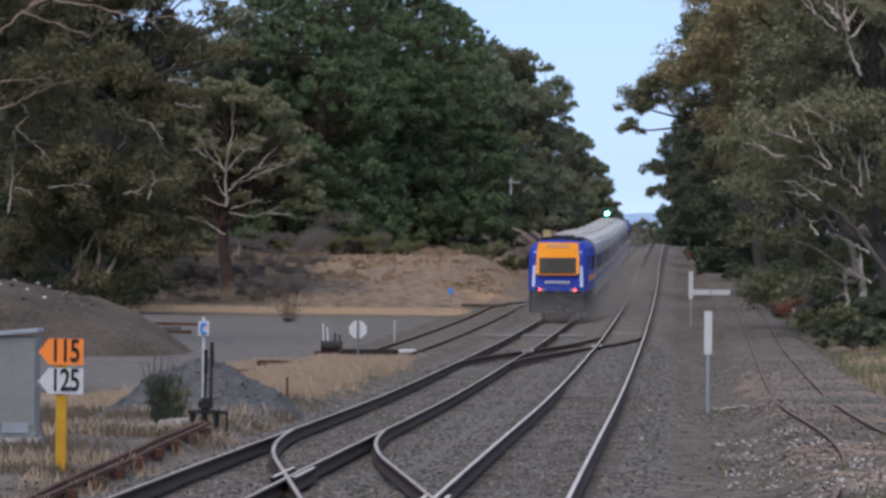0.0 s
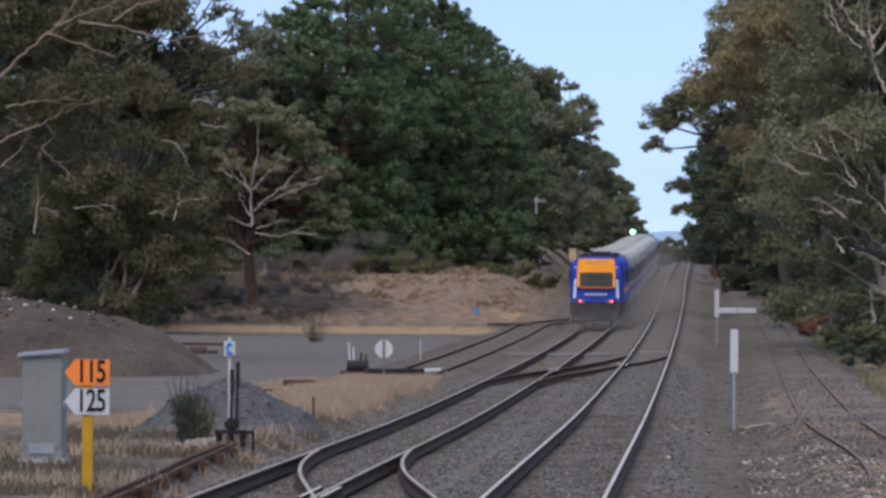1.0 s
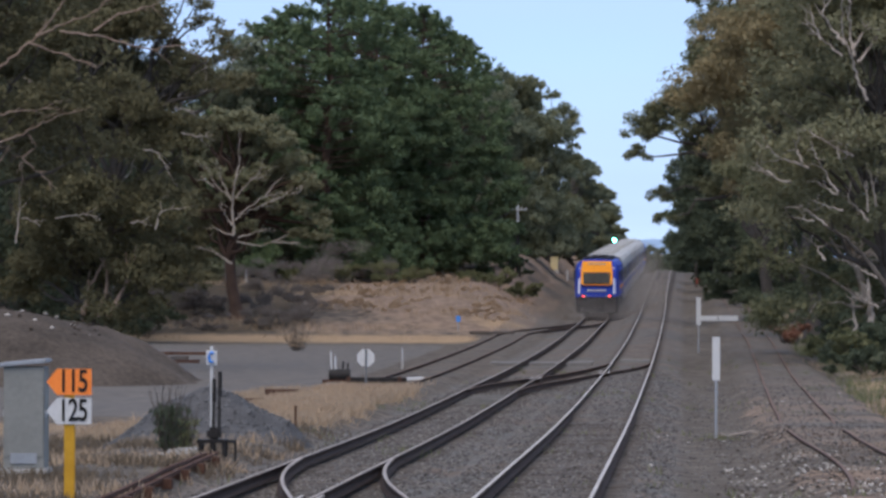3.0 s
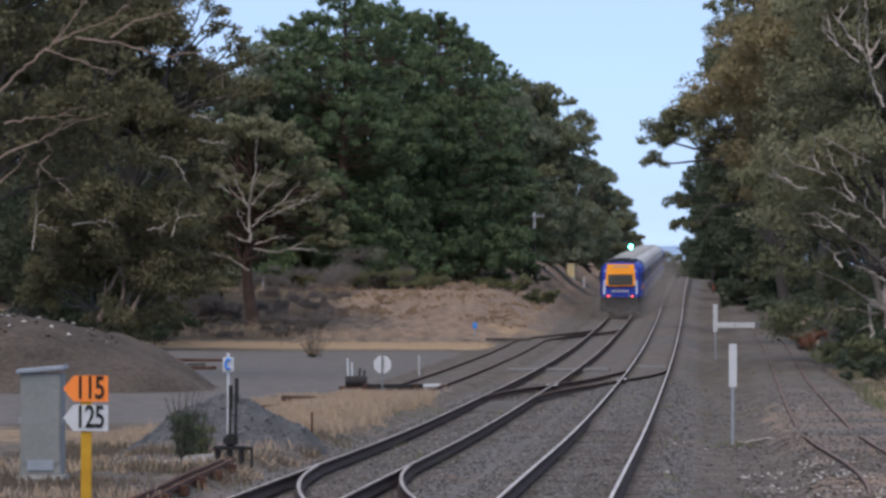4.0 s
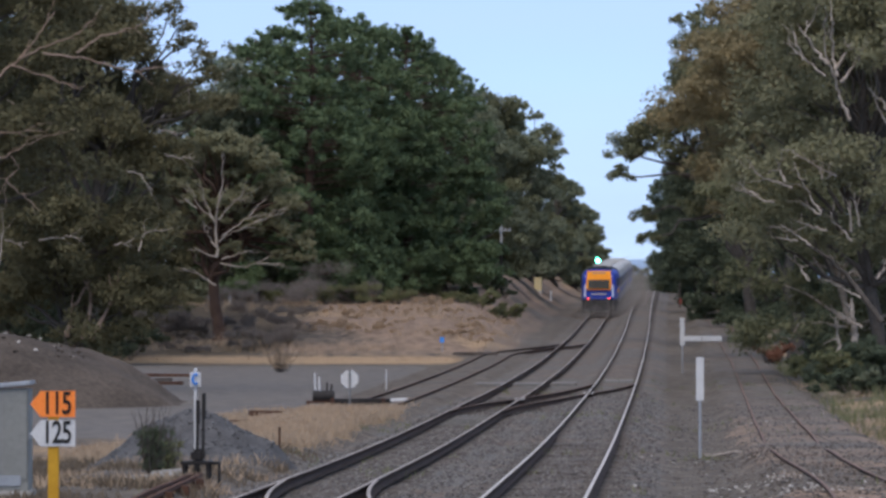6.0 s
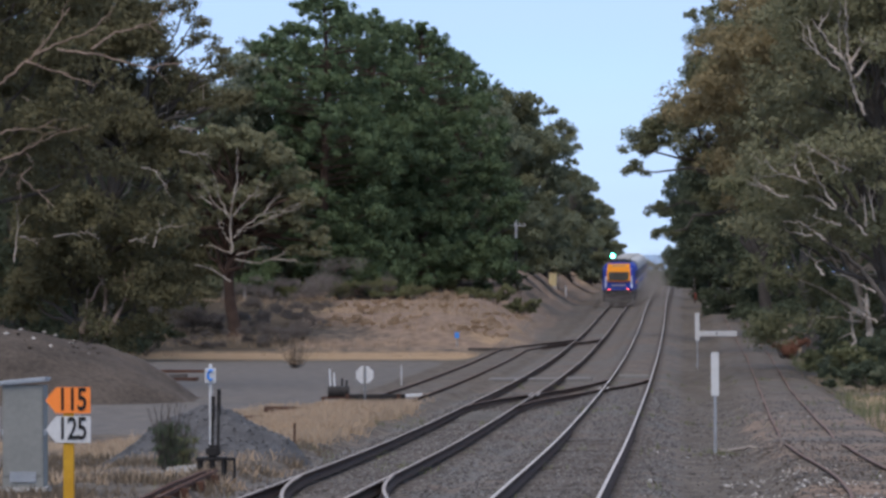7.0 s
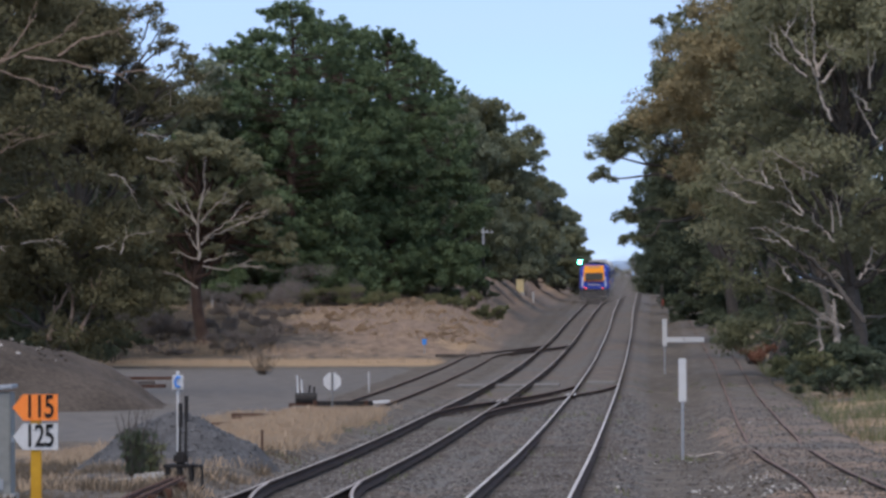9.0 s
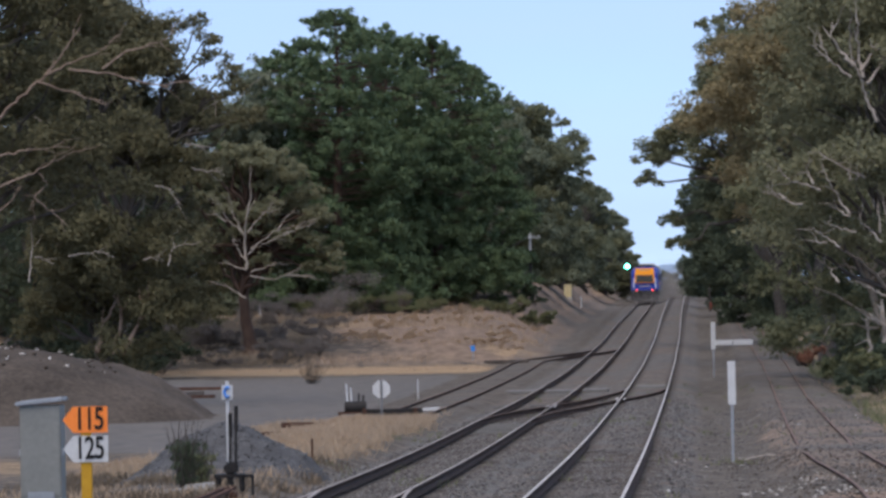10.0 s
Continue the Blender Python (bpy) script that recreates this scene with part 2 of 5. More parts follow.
def ground_z(x, y):
    x, y = np.asarray(x, float), np.asarray(y, float)
    z = rail_z(x, y)
    # ballast is up to the sleepers' tops between the rails, lower beside
    bed = np.maximum.reduce([1 - smooth01(1.35, 2.1, np.abs(x - c)) for c in (RIGHT_X, LEFT_X)])
    side = np.maximum.reduce([1 - smooth01(1.2, 2.0, np.abs(x - c)) for c in (YARD_X, EAST_X)])
    # beyond the fresh dig the right-hand line lies deeper in its stone
    fill = 0.1 * smooth01(104, 110, y) * (1 - smooth01(1.2, 1.7, np.abs(x - RIGHT_X)))
    z = z - 0.225 + fill - 0.13 * (1 - bed) * (1 - side) + 0.13 * side * (x > 0) + 0.12 * side * (x < 0)
    out = 1 - np.maximum(bed, side)
    z = z + 0.03 * out * noise2(x, y, 1.7, 1) * (1 - smooth01(150, 230, y)) + 0.014 * (1 - smooth01(200, 300, y)) * (np.mod(np.sin(x * 12.9898 + y * 78.233) * 43758.5453, 1.0) - 0.5)
    # the yard side: a low earth bank before the trees
    west = 1 - smooth01(-14.0, -8.4, x)
    z = z + west * (2.4 * smooth01(240, 292, y + 0.6 * noise2(x, y, 14, 3)) - 0.2 * smooth01(400, 480, y))
    z = z + (1 - smooth01(-12.2, -8.6, x)) * west * 1.0 * smooth01(300, 360, y)
    z = z + west * 0.1 * noise2(x, y, 9, 4) * smooth01(235, 270, y) * (1 - smooth01(275, 310, y))
    # the wooded side rises a little
    east = smooth01(5.0, 10.0, x)
    z = z + east * (0.35 + 0.15 * noise2(x, y, 4, 5))
    far = smooth01(60, 400, np.abs(x))
    return z * (1 - far) + far * (CZ - 9 + 3 * noise2(x, y, 300, 6))


def steps(*spans):
    v = []
    for a, b, s in spans:
        v += list(np.arange(a, b, s))
    return np.array(v + [spans[-1][1]])


gx = steps((-3000, -400, 200), (-400, -60, 20), (-60, -30, 2), (-30, -14, 0.7), (-14, 7, 0.22), (7, 22, 0.8), (22, 60, 4), (60, 400, 20), (400, 3000, 200))
gy = steps((-300, 0, 30), (0, 40, 5), (40, 130, 0.7), (130, 330, 1.2), (330, 520, 2.5), (520, 700, 8), (700, 4000, 150))
GX, GY = np.meshgrid(gx, gy)
GZ = ground_z(GX, GY)
nx, ny = len(gx), len(gy)
idx = np.arange(nx * ny).reshape(ny, nx)
quads = np.stack([idx[:-1, :-1], idx[:-1, 1:], idx[1:, 1:], idx[1:, :-1]], -1).reshape(-1, 4)


def ground_material():
    """Ballast, trodden dirt, straw-dry grass and grey yard gravel, each where its own weight says."""
    m, n, l, b = nodes_of("railway_ground")
    tc = n.new("ShaderNodeTexCoord")

    def noise_node(scale, detail=6):
        x = n.new("ShaderNodeTexNoise")
        x.inputs["Scale"].default_value, x.inputs["Detail"].default_value = scale, detail
        l.new(tc.outputs["Object"], x.inputs["Vector"])
        return x.outputs[0]

    def ramp_of(src, dark, light, p=(0.32, 0.68)):
        r = n.new("ShaderNodeValToRGB")
        r.color_ramp.elements[0].position, r.color_ramp.elements[1].position = p
        r.color_ramp.elements[0].color, r.color_ramp.elements[1].color = (*dark, 1), (*light, 1)
        l.new(src, r.inputs[0])
        return r.outputs[0]

    def weight(name, src, soft=0.18):
        a = n.new("ShaderNodeAttribute")
        a.attribute_name = name
        add = n.new("ShaderNodeMath")
        add.operation = "ADD"
        l.new(a.outputs["Fac"], add.inputs[0])
        l.new(src, add.inputs[1])
        mr = n.new("ShaderNodeMapRange")
        mr.inputs["From Min"].default_value, mr.inputs["From Max"].default_value = 1.0 - soft, 1.0 + soft
        l.new(add.outputs[0], mr.inputs["Value"])
        return mr.outputs[0]

    def over(base, top, fac):
        x = n.new("ShaderNodeMix")
        x.data_type = "RGBA"
        l.new(fac, x.inputs["Factor"])
        l.new(base, x.inputs["A"])
        l.new(top, x.inputs["B"])
        return x.outputs["Result"]

    fine, mid, coarse = noise_node(14, 4), noise_node(1.6), noise_node(0.22)
    stone = n.new("ShaderNodeTexVoronoi")
    stone.inputs["Scale"].default_value = 11
    l.new(tc.outputs["Object"], stone.inputs["Vector"])
    sep = n.new("ShaderNodeSeparateColor")
    l.new(stone.outputs["Color"], sep.inputs[0])
    dirt = ramp_of(mid, (0.055, 0.046, 0.038), (0.15, 0.127, 0.104))
    ballast = ramp_of(sep.outputs[0], (0.05, 0.049, 0.047), (0.185, 0.178, 0.17), (0.0, 1.0))
    ballast = over(ballast, ramp_of(mid, (0.044, 0.04, 0.036), (0.19, 0.178, 0.163)), ramp_of(coarse, (0.0, 0.0, 0.0), (0.75, 0.75, 0.75), (0.45, 0.75)))
    ballast = over(ballast, ramp_of(fine, (0.066, 0.062, 0.058), (0.15, 0.142, 0.132)), mid)
    ballast = over(ballast, ramp_of(mid, (0.075, 0.056, 0.044), (0.19, 0.15, 0.122)), ramp_of(noise_node(0.35, 5), (0.0, 0.0, 0.0), (0.9, 0.9, 0.9), (0.4, 0.62)))
    yard = ramp_of(fine, (0.085, 0.081, 0.079), (0.15, 0.141, 0.136))
    yard = over(yard, ramp_of(mid, (0.075, 0.068, 0.061), (0.19, 0.163, 0.138)), coarse)
    straw = ramp_of(fine, (0.2, 0.135, 0.08), (0.42, 0.3, 0.185))
    red = ramp_of(mid, (0.12, 0.085, 0.062), (0.28, 0.205, 0.155))
    litter = ramp_of(fine, (0.04, 0.033, 0.025), (0.12, 0.095, 0.07))
    c = over(dirt, red, weight("bank", mid))
    c = over(c, litter, weight("wood", mid))
    c = over(c, straw, weight("grass", mid))
    c = over(c, yard, weight("yard", coarse, 0.1))
    c = over(c, ballast, weight("ballast", mid, 0.25))
    # dark strips along the rails: grease, and the rails' shade put into the colour
    c = over(c, ramp_of(fine, (0.022, 0.018, 0.015), (0.07, 0.058, 0.05)), weight("oil_shade", mid, 0.35))
    l.new(c, b.inputs["Base Color"])
    b.inputs["Roughness"].default_value = 0.95
    b.inputs["Specular IOR Level"].default_value = 0.08
    bp = n.new("ShaderNodeBump")
    bp.inputs["Strength"].default_value, bp.inputs["Distance"].default_value = 0.7, 0.05
    l.new(sep.outputs[1], bp.inputs["Height"])
    l.new(bp.outputs[0], b.inputs["Normal"])
    return m


def lay_ground():
    ob = quick_mesh("ground", np.stack([GX, GY, GZ], -1).reshape(-1, 3), quads, ground_material(), smooth=True)
    tagged(ob, "brown dirt, grey ballast and straw-dry grass beside the railway", "ground", kind="structure")
    x, y = GX.ravel(), GY.ravel()

    def put(name, w):
        a = ob.data.attributes.new(name, "FLOAT", "POINT")
        a.data.foreach_set("value", np.clip(w, 0, 1).astype(np.float32))
    xb = x - bend(y)
    put("ballast", np.maximum.reduce([1.1 * (1 - smooth01(1.35, 2.3, np.abs(xb - c))) for c in (RIGHT_X, LEFT_X)] + [0.5 * (1 - smooth01(1.0, 2.0, np.abs(x - c))) * smooth01(y0, y0 + 8, y) for c, y0 in ((EAST_X, 84), (YARD_X, 128))]))
    yard = np.maximum(smooth01(140, 160, y + 0.8 * (x + 12)) * (1 - smooth01(-13.0, -11.2, x)), smooth01(108, 120, y + 1.5 * noise2(x, y, 3, 2)) * (1 - smooth01(-12.4, -11.4, x))) * (1 - smooth01(222, 236, y))
    put("yard", yard * 0.95)
    wood = np.maximum(smooth01(6.5, 11, x), (1 - smooth01(-17, -12.5, x)) * smooth01(300, 322, y))
    wood = np.maximum(wood, (1 - smooth01(-24.0, -20.0, x + 0.8 * noise2(x, y, 4, 9))) * smooth01(243, 252, y))
    put("wood", np.maximum(wood, smooth01(26, 34, -x)) * 0.95 * (y > 130))
    bank = (0.75 + 0.5 * noise2(x, y, 5, 12)) * smooth01(240, 256, y) * (1 - smooth01(-9.6, -8.2, x))
    rubble = (0.52 + 0.4 * noise2(x, y, 2.5, 11)) * smooth01(0.9, 2.2, x) * (1 - smooth01(5.5, 7, x)) * (y < 150)
    put("bank", np.maximum(bank, rubble))
    # weight of the grease and painted shade beside each running rail
    put("oil_shade", 0.95 * np.maximum.reduce([np.exp(-((np.abs(xb - c) - 0.78) / 0.2) ** 2) for c in (RIGHT_X, LEFT_X)]))
    patch = noise2(x, y, 3.5, 8)
    west = (1 - smooth01(-9.9, -8.4, x)) * (1 - smooth01(140, 150, y)) * 0.32 + 0.35 * patch * (x < -7.6) * (y < 150)
    band = (1 - smooth01(-12, -10, x)) * np.exp(-((y - 240) / 8) ** 2)
    east = 0.42 * smooth01(4.8, 6.2, x) * (1 - smooth01(9, 13, x)) + 0.25 * patch * (x > 4.6)
    drift = 1.0 * smooth01(96, 104, y) * (1 - smooth01(130, 140, y)) * (1 - smooth01(-8.6, -7.8, x)) * smooth01(-12.2, -11.2, x) + 0.2 * patch * (x < -7.8) * (y < 140) * (y > 90)
    put("grass", np.maximum.reduce([drift, west * smooth01(84, 100, y) + (0.02 + 0.3 * patch) * (x < -7.6) * (y < 95), band, east, 0.3 * bank + 0.35 * patch * bank]))
    return ob


lay_ground()


# ---- railway ----
def rail_strip(name, pts, head, parent, height=0.165, label=""):
    """A rail swept along points of its head's centre: foot, web and head."""
    prof = [(-0.07, -height), (-0.07, -height + 0.015), (-0.014, -height + 0.04), (-0.012, -0.045), (-0.036, -0.035), (-0.036, -0.006), (-0.026, 0.0),
            (0.026, 0.0), (0.036, -0.006), (0.036, -0.035), (0.012, -0.045), (0.014, -height + 0.04), (0.07, -height + 0.015), (0.07, -height)]
    pts = np.asarray(pts, float)
    d = np.gradient(pts, axis=0)
    side = np.stack([d[:, 1], -d[:, 0]], -1)
    side /= np.linalg.norm(side, axis=1)[:, None]
    k = len(prof)
    v = np.zeros((len(pts), k, 3))
    for j, (u, w) in enumerate(prof):
        v[:, j, 0] = pts[:, 0] + side[:, 0] * u
        v[:, j, 1] = pts[:, 1] + side[:, 1] * u
        v[:, j, 2] = pts[:, 2] + w
    i = np.arange(len(pts) - 1)[:, None] * k
    j = np.arange(k)[None, :]
    q = np.stack([i + j, i + k + j, i + k + (j + 1) % k, i + (j + 1) % k], -1).reshape(-1, 4)
    ob = quick_mesh(name, v.reshape(-1, 3), q, RAIL_SIDE, parent)
    ob.data.materials.append(head)
    top = np.tile(np.isin(np.arange(k), (6,)), len(pts) - 1).astype(np.int32)
    ob.data.polygons.foreach_set("material_index", top)
    if label:
        ob["label"] = label
    return ob


def swing(y, y0, y1, a, b):
    """Sideways place of a crossover from track a at y0 to track b at y1: curve, straight, curve."""
    lead = 16.0 * (y1 - y0) / 47.3
    u = np.clip(np.asarray(y, float), y0, y1) - y0
    n = y1 - y0
    s = np.where(u < lead, u * u / 2, np.where(u > n - lead, lead * (n - lead) - (n - u) ** 2 / 2, lead * u - lead * lead / 2))
    return a + (b - a) * s / (lead * (n - lead))


def line_of(xs, ys, lift=0.0):
    return np.stack([xs, ys, rail_z(xs, ys) + lift], -1)


def track(name, label, centre, y0, y1, head, step=2.0):
    root = empty(name, Matrix(), label, "railway track")
    root["kind"] = "structure"
    ys = np.arange(y0, y1 + 0.1, step)
    for s in (-0.7535, 0.7535):
        rail_strip("rail", line_of(centre(ys) + s, ys), head, root)
    return root


RIGHT = track("track_right", "main line with polished steel rails on grey ballast", lambda y: RIGHT_X + bend(y) - 0.32 * smooth01(260, 450, y), -20, 640, RAIL_BRIGHT)
LEFT = track("track_left", "main line with worn steel rails on grey ballast", lambda y: LEFT_X + bend(y), -20, 640, RAIL_TOP)
NEAR_X = track("crossover_near", "curved crossover rails between the two main lines", lambda y: swing(y, 29.7, 77, RIGHT_X, LEFT_X), 34, 74, RAIL_TOP, 1.0)
FAR_X = track("crossover_far", "rusty crossover rails between the two main lines", lambda y: swing(y, 127, 174.3, LEFT_X, RIGHT_X), 131, 170, RAIL_RUST_TOP, 1.0)
YARD = track("track_yard", "rusty siding rails ending at a low buffer block", lambda y: swing(y, 238, 274, YARD_X, LEFT_X), 134, 271, RAIL_RUST_TOP, 1.5)
EAST = empty("track_east", Matrix(), "disused rusty siding rails sunk in brown dirt", "railway track")
EAST["kind"] = "structure"
ROD_Y = [42, 52, 58, 64, 70, 77, 83, 90, 100, 118, 151, 170, 214, 300, 430]
for rod_x in ([1.2, 1.8, 2.15, 2.42, 2.53, 2.52, 2.4, 2.22, 2.17, 2.28, 2.57, 2.72, 3.0, 2.9, 2.6], [4.9, 4.5, 4.2, 3.95, 3.78, 3.58, 3.47, 3.4, 3.37, 3.45, 3.62, 3.78, 4.15, 4.2, 3.9]):
    ey = np.arange(42, 430.1, 1.0)
    ex = sum(np.interp(ey + o, ROD_Y, rod_x) for o in (-4, -2, 0, 2, 4)) / 5
    rail_strip("rail", line_of(ex, ey, -0.035 - 0.03 * np.clip(np.sin(ey / 7.3) + np.sin(ey / 3.1 + 1), 0, 2) ** 1.5), RAIL_RUST_TOP, EAST)

# check rails and shining crossing noses where the crossovers cut the running rails
for root, c, xs in ((NEAR_X, lambda y: swing(y, 29.7, 77, RIGHT_X, LEFT_X), ((57.2, -4.83), (50.0, -2.7))), (FAR_X, lambda y: swing(y, 127, 174.3, LEFT_X, RIGHT_X), ((146.5, -4.8), (154.0, -2.7)))):
    for yc, xc in xs:
        ys = np.arange(yc - 1.6, yc + 1.7, 0.4)
        for off in (-0.13, 0.13):
            rail_strip("wing_rail", line_of(np.full_like(ys, xc) + off, ys, 0.004), RAIL_BRIGHT, root, label="bright crossing wing rail")


# ---- trees ----
def tube_into(V, Q, pts, radii, sides=6):
    """Adds a bent tapered tube along pts to the lists V (arrays of verts) and Q (arrays of quads)."""
    pts, radii = np.asarray(pts, float), np.asarray(radii, float)
    d = np.gradient(pts, axis=0)
    d /= np.linalg.norm(d, axis=1)[:, None] + 1e-9
    ref = np.where(np.abs(d[:, 2:3]) > 0.9, np.array([[1.0, 0, 0]]), np.array([[0, 0, 1.0]]))
    a = np.cross(d, ref)
    a /= np.linalg.norm(a, axis=1)[:, None] + 1e-9
    b = np.cross(d, a)
    ang = np.arange(sides) * 2 * math.pi / sides
    ring = pts[:, None, :] + radii[:, None, None] * (a[:, None, :] * np.cos(ang)[None, :, None] + b[:, None, :] * np.sin(ang)[None, :, None])
    base = sum(len(v) for v in V)
    V.append(ring.reshape(-1, 3))
    i = (np.arange(len(pts) - 1) * sides)[:, None]
    j = np.arange(sides)[None, :]
    Q.append((np.stack([i + j, i + (j + 1) % sides, i + sides + (j + 1) % sides, i + sides + j], -1) + base).reshape(-1, 4))


def wander(rng, a, b, n=7, wob=0.12, sag=0.0):
    """A crooked line from a to b."""
    a, b = np.asarray(a, float), np.asarray(b, float)
    u = np.linspace(0, 1, n)[:, None]
    L = np.linalg.norm(b - a)
    off = np.cumsum(rng.normal(0, 1, (n, 3)), axis=0)
    off -= off[0] + (off[-1] - off[0]) * u
    p = a + (b - a) * u + off * L * wob / math.sqrt(n) + np.array([0, 0, 1.0]) * (np.sin(u * math.pi) * sag * L)
    return p


def leaves_at(rng, centres, radii, count, size, droop=0.4, slim=0.55, flat=0.7, tufts=16, core=0.42):
    """Leaf sprays in clumps: each clump is a dome of tight tufts, with a thinner dark inside."""
    centres, radii = np.asarray(centres, float), np.asarray(radii, float)
    n = len(centres)
    d = rng.normal(0, 1, (n, tufts, 3))
    d[..., 2] = np.abs(d[..., 2]) * 0.9 - 0.35
    d /= np.linalg.norm(d, axis=2)[..., None]
    tc = centres[:, None, :] + d * (radii[:, None] * rng.uniform(0.45, 1.0, (n, tufts)))[..., None] * np.array([1, 1, flat])
    tr = radii[:, None] * rng.uniform(0.2, 0.42, (n, tufts))
    tc, tr = tc.reshape(-1, 3), tr.ravel()
    p = tr ** 2
    which = rng.choice(len(tc), count, p=p / p.sum())
    g = rng.normal(0, 1, (count, 3))
    g /= np.linalg.norm(g, axis=1)[:, None]
    pos = tc[which] + g * (tr[which] * rng.uniform(0.1, 1.0, count) ** 0.5)[:, None] * np.array([1, 1, 0.72])
    ax = rng.normal(0, 0.8, (count, 3)) + np.array([0, 0, -droop]) + g * 0.7
    ax /= np.linalg.norm(ax, axis=1)[:, None]
    sd = np.cross(ax, rng.normal(0, 0.6, (count, 3)) + g)
    sd /= np.linalg.norm(sd, axis=1)[:, None] + 1e-9
    s = size * rng.uniform(0.6, 1.4, count)[:, None]
    tip, wide = ax * s, sd * s * slim * 0.6
    v = np.stack([pos - tip * 0.5 + wide, pos + tip * 0.6, pos - tip * 0.5 - wide], 1).reshape(-1, 3)
    f = np.arange(count * 3).reshape(-1, 3)
    # the packed inside of each tuft: a small rough lump that the sprays hide
    base = np.array([[1, 0, 0], [0, 1, 0], [-1, 0, 0], [0, -1, 0], [0, 0, 1], [0, 0, -1]], float)
    tri = np.array([[0, 1, 4], [1, 2, 4], [2, 3, 4], [3, 0, 4], [1, 0, 5], [2, 1, 5], [3, 2, 5], [0, 3, 5]])
    k = len(tc)
    turn = rng.uniform(0, 6.28, (k, 1))
    lump = base[None] * (tr * core)[:, None, None] * rng.uniform(0.6, 1.2, (k, 6, 1))
    lx = lump[..., 0] * np.cos(turn) - lump[..., 1] * np.sin(turn)
    ly = lump[..., 0] * np.sin(turn) + lump[..., 1] * np.cos(turn)
    lv = np.stack([lx, ly, lump[..., 2] * 0.72], -1) + tc[:, None, :]
    lf = (tri[None] + (np.arange(k) * 6)[:, None, None]).reshape(-1, 3) + len(v)
    return np.concatenate([v, lv.reshape(-1, 3)]), np.concatenate([f, lf])


def limb(root, material, *pts, r=0.08, name="bare_limb"):
    """A bare limb that bends smoothly through a few places of its tree, with a twig or two."""
    rng = np.random.RandomState(int(abs(pts[-1][0] * 100 + pts[-1][2] * 10)) % 9999)
    p = np.array(pts, float)
    u = np.linspace(0, len(p) - 1, 5 * (len(p) - 1) + 1)
    q = np.stack([np.interp(u, np.arange(len(p)), p[:, i]) for i in range(3)], -1)
    q[1:-1] = (q[:-2] + 2 * q[1:-1] + q[2:]) / 4 + rng.normal(0, 0.035, (len(q) - 2, 3))
    V, Q = [], []
    tube_into(V, Q, q, np.linspace(r, r * 0.25, len(q)), 6)
    for j in (len(q) // 2, 2 * len(q) // 3, len(q) - 3):
        e = q[j] + (q[j] - q[j - 2]) * rng.uniform(1.2, 2.2) + rng.normal(0, 0.3, 3)
        tube_into(V, Q, wander(rng, q[j], e, 5, 0.15), r * np.linspace(0.4, 0.1, 5), 4)
    return quick_mesh(name, np.concatenate(V), np.concatenate(Q), material, root, True)


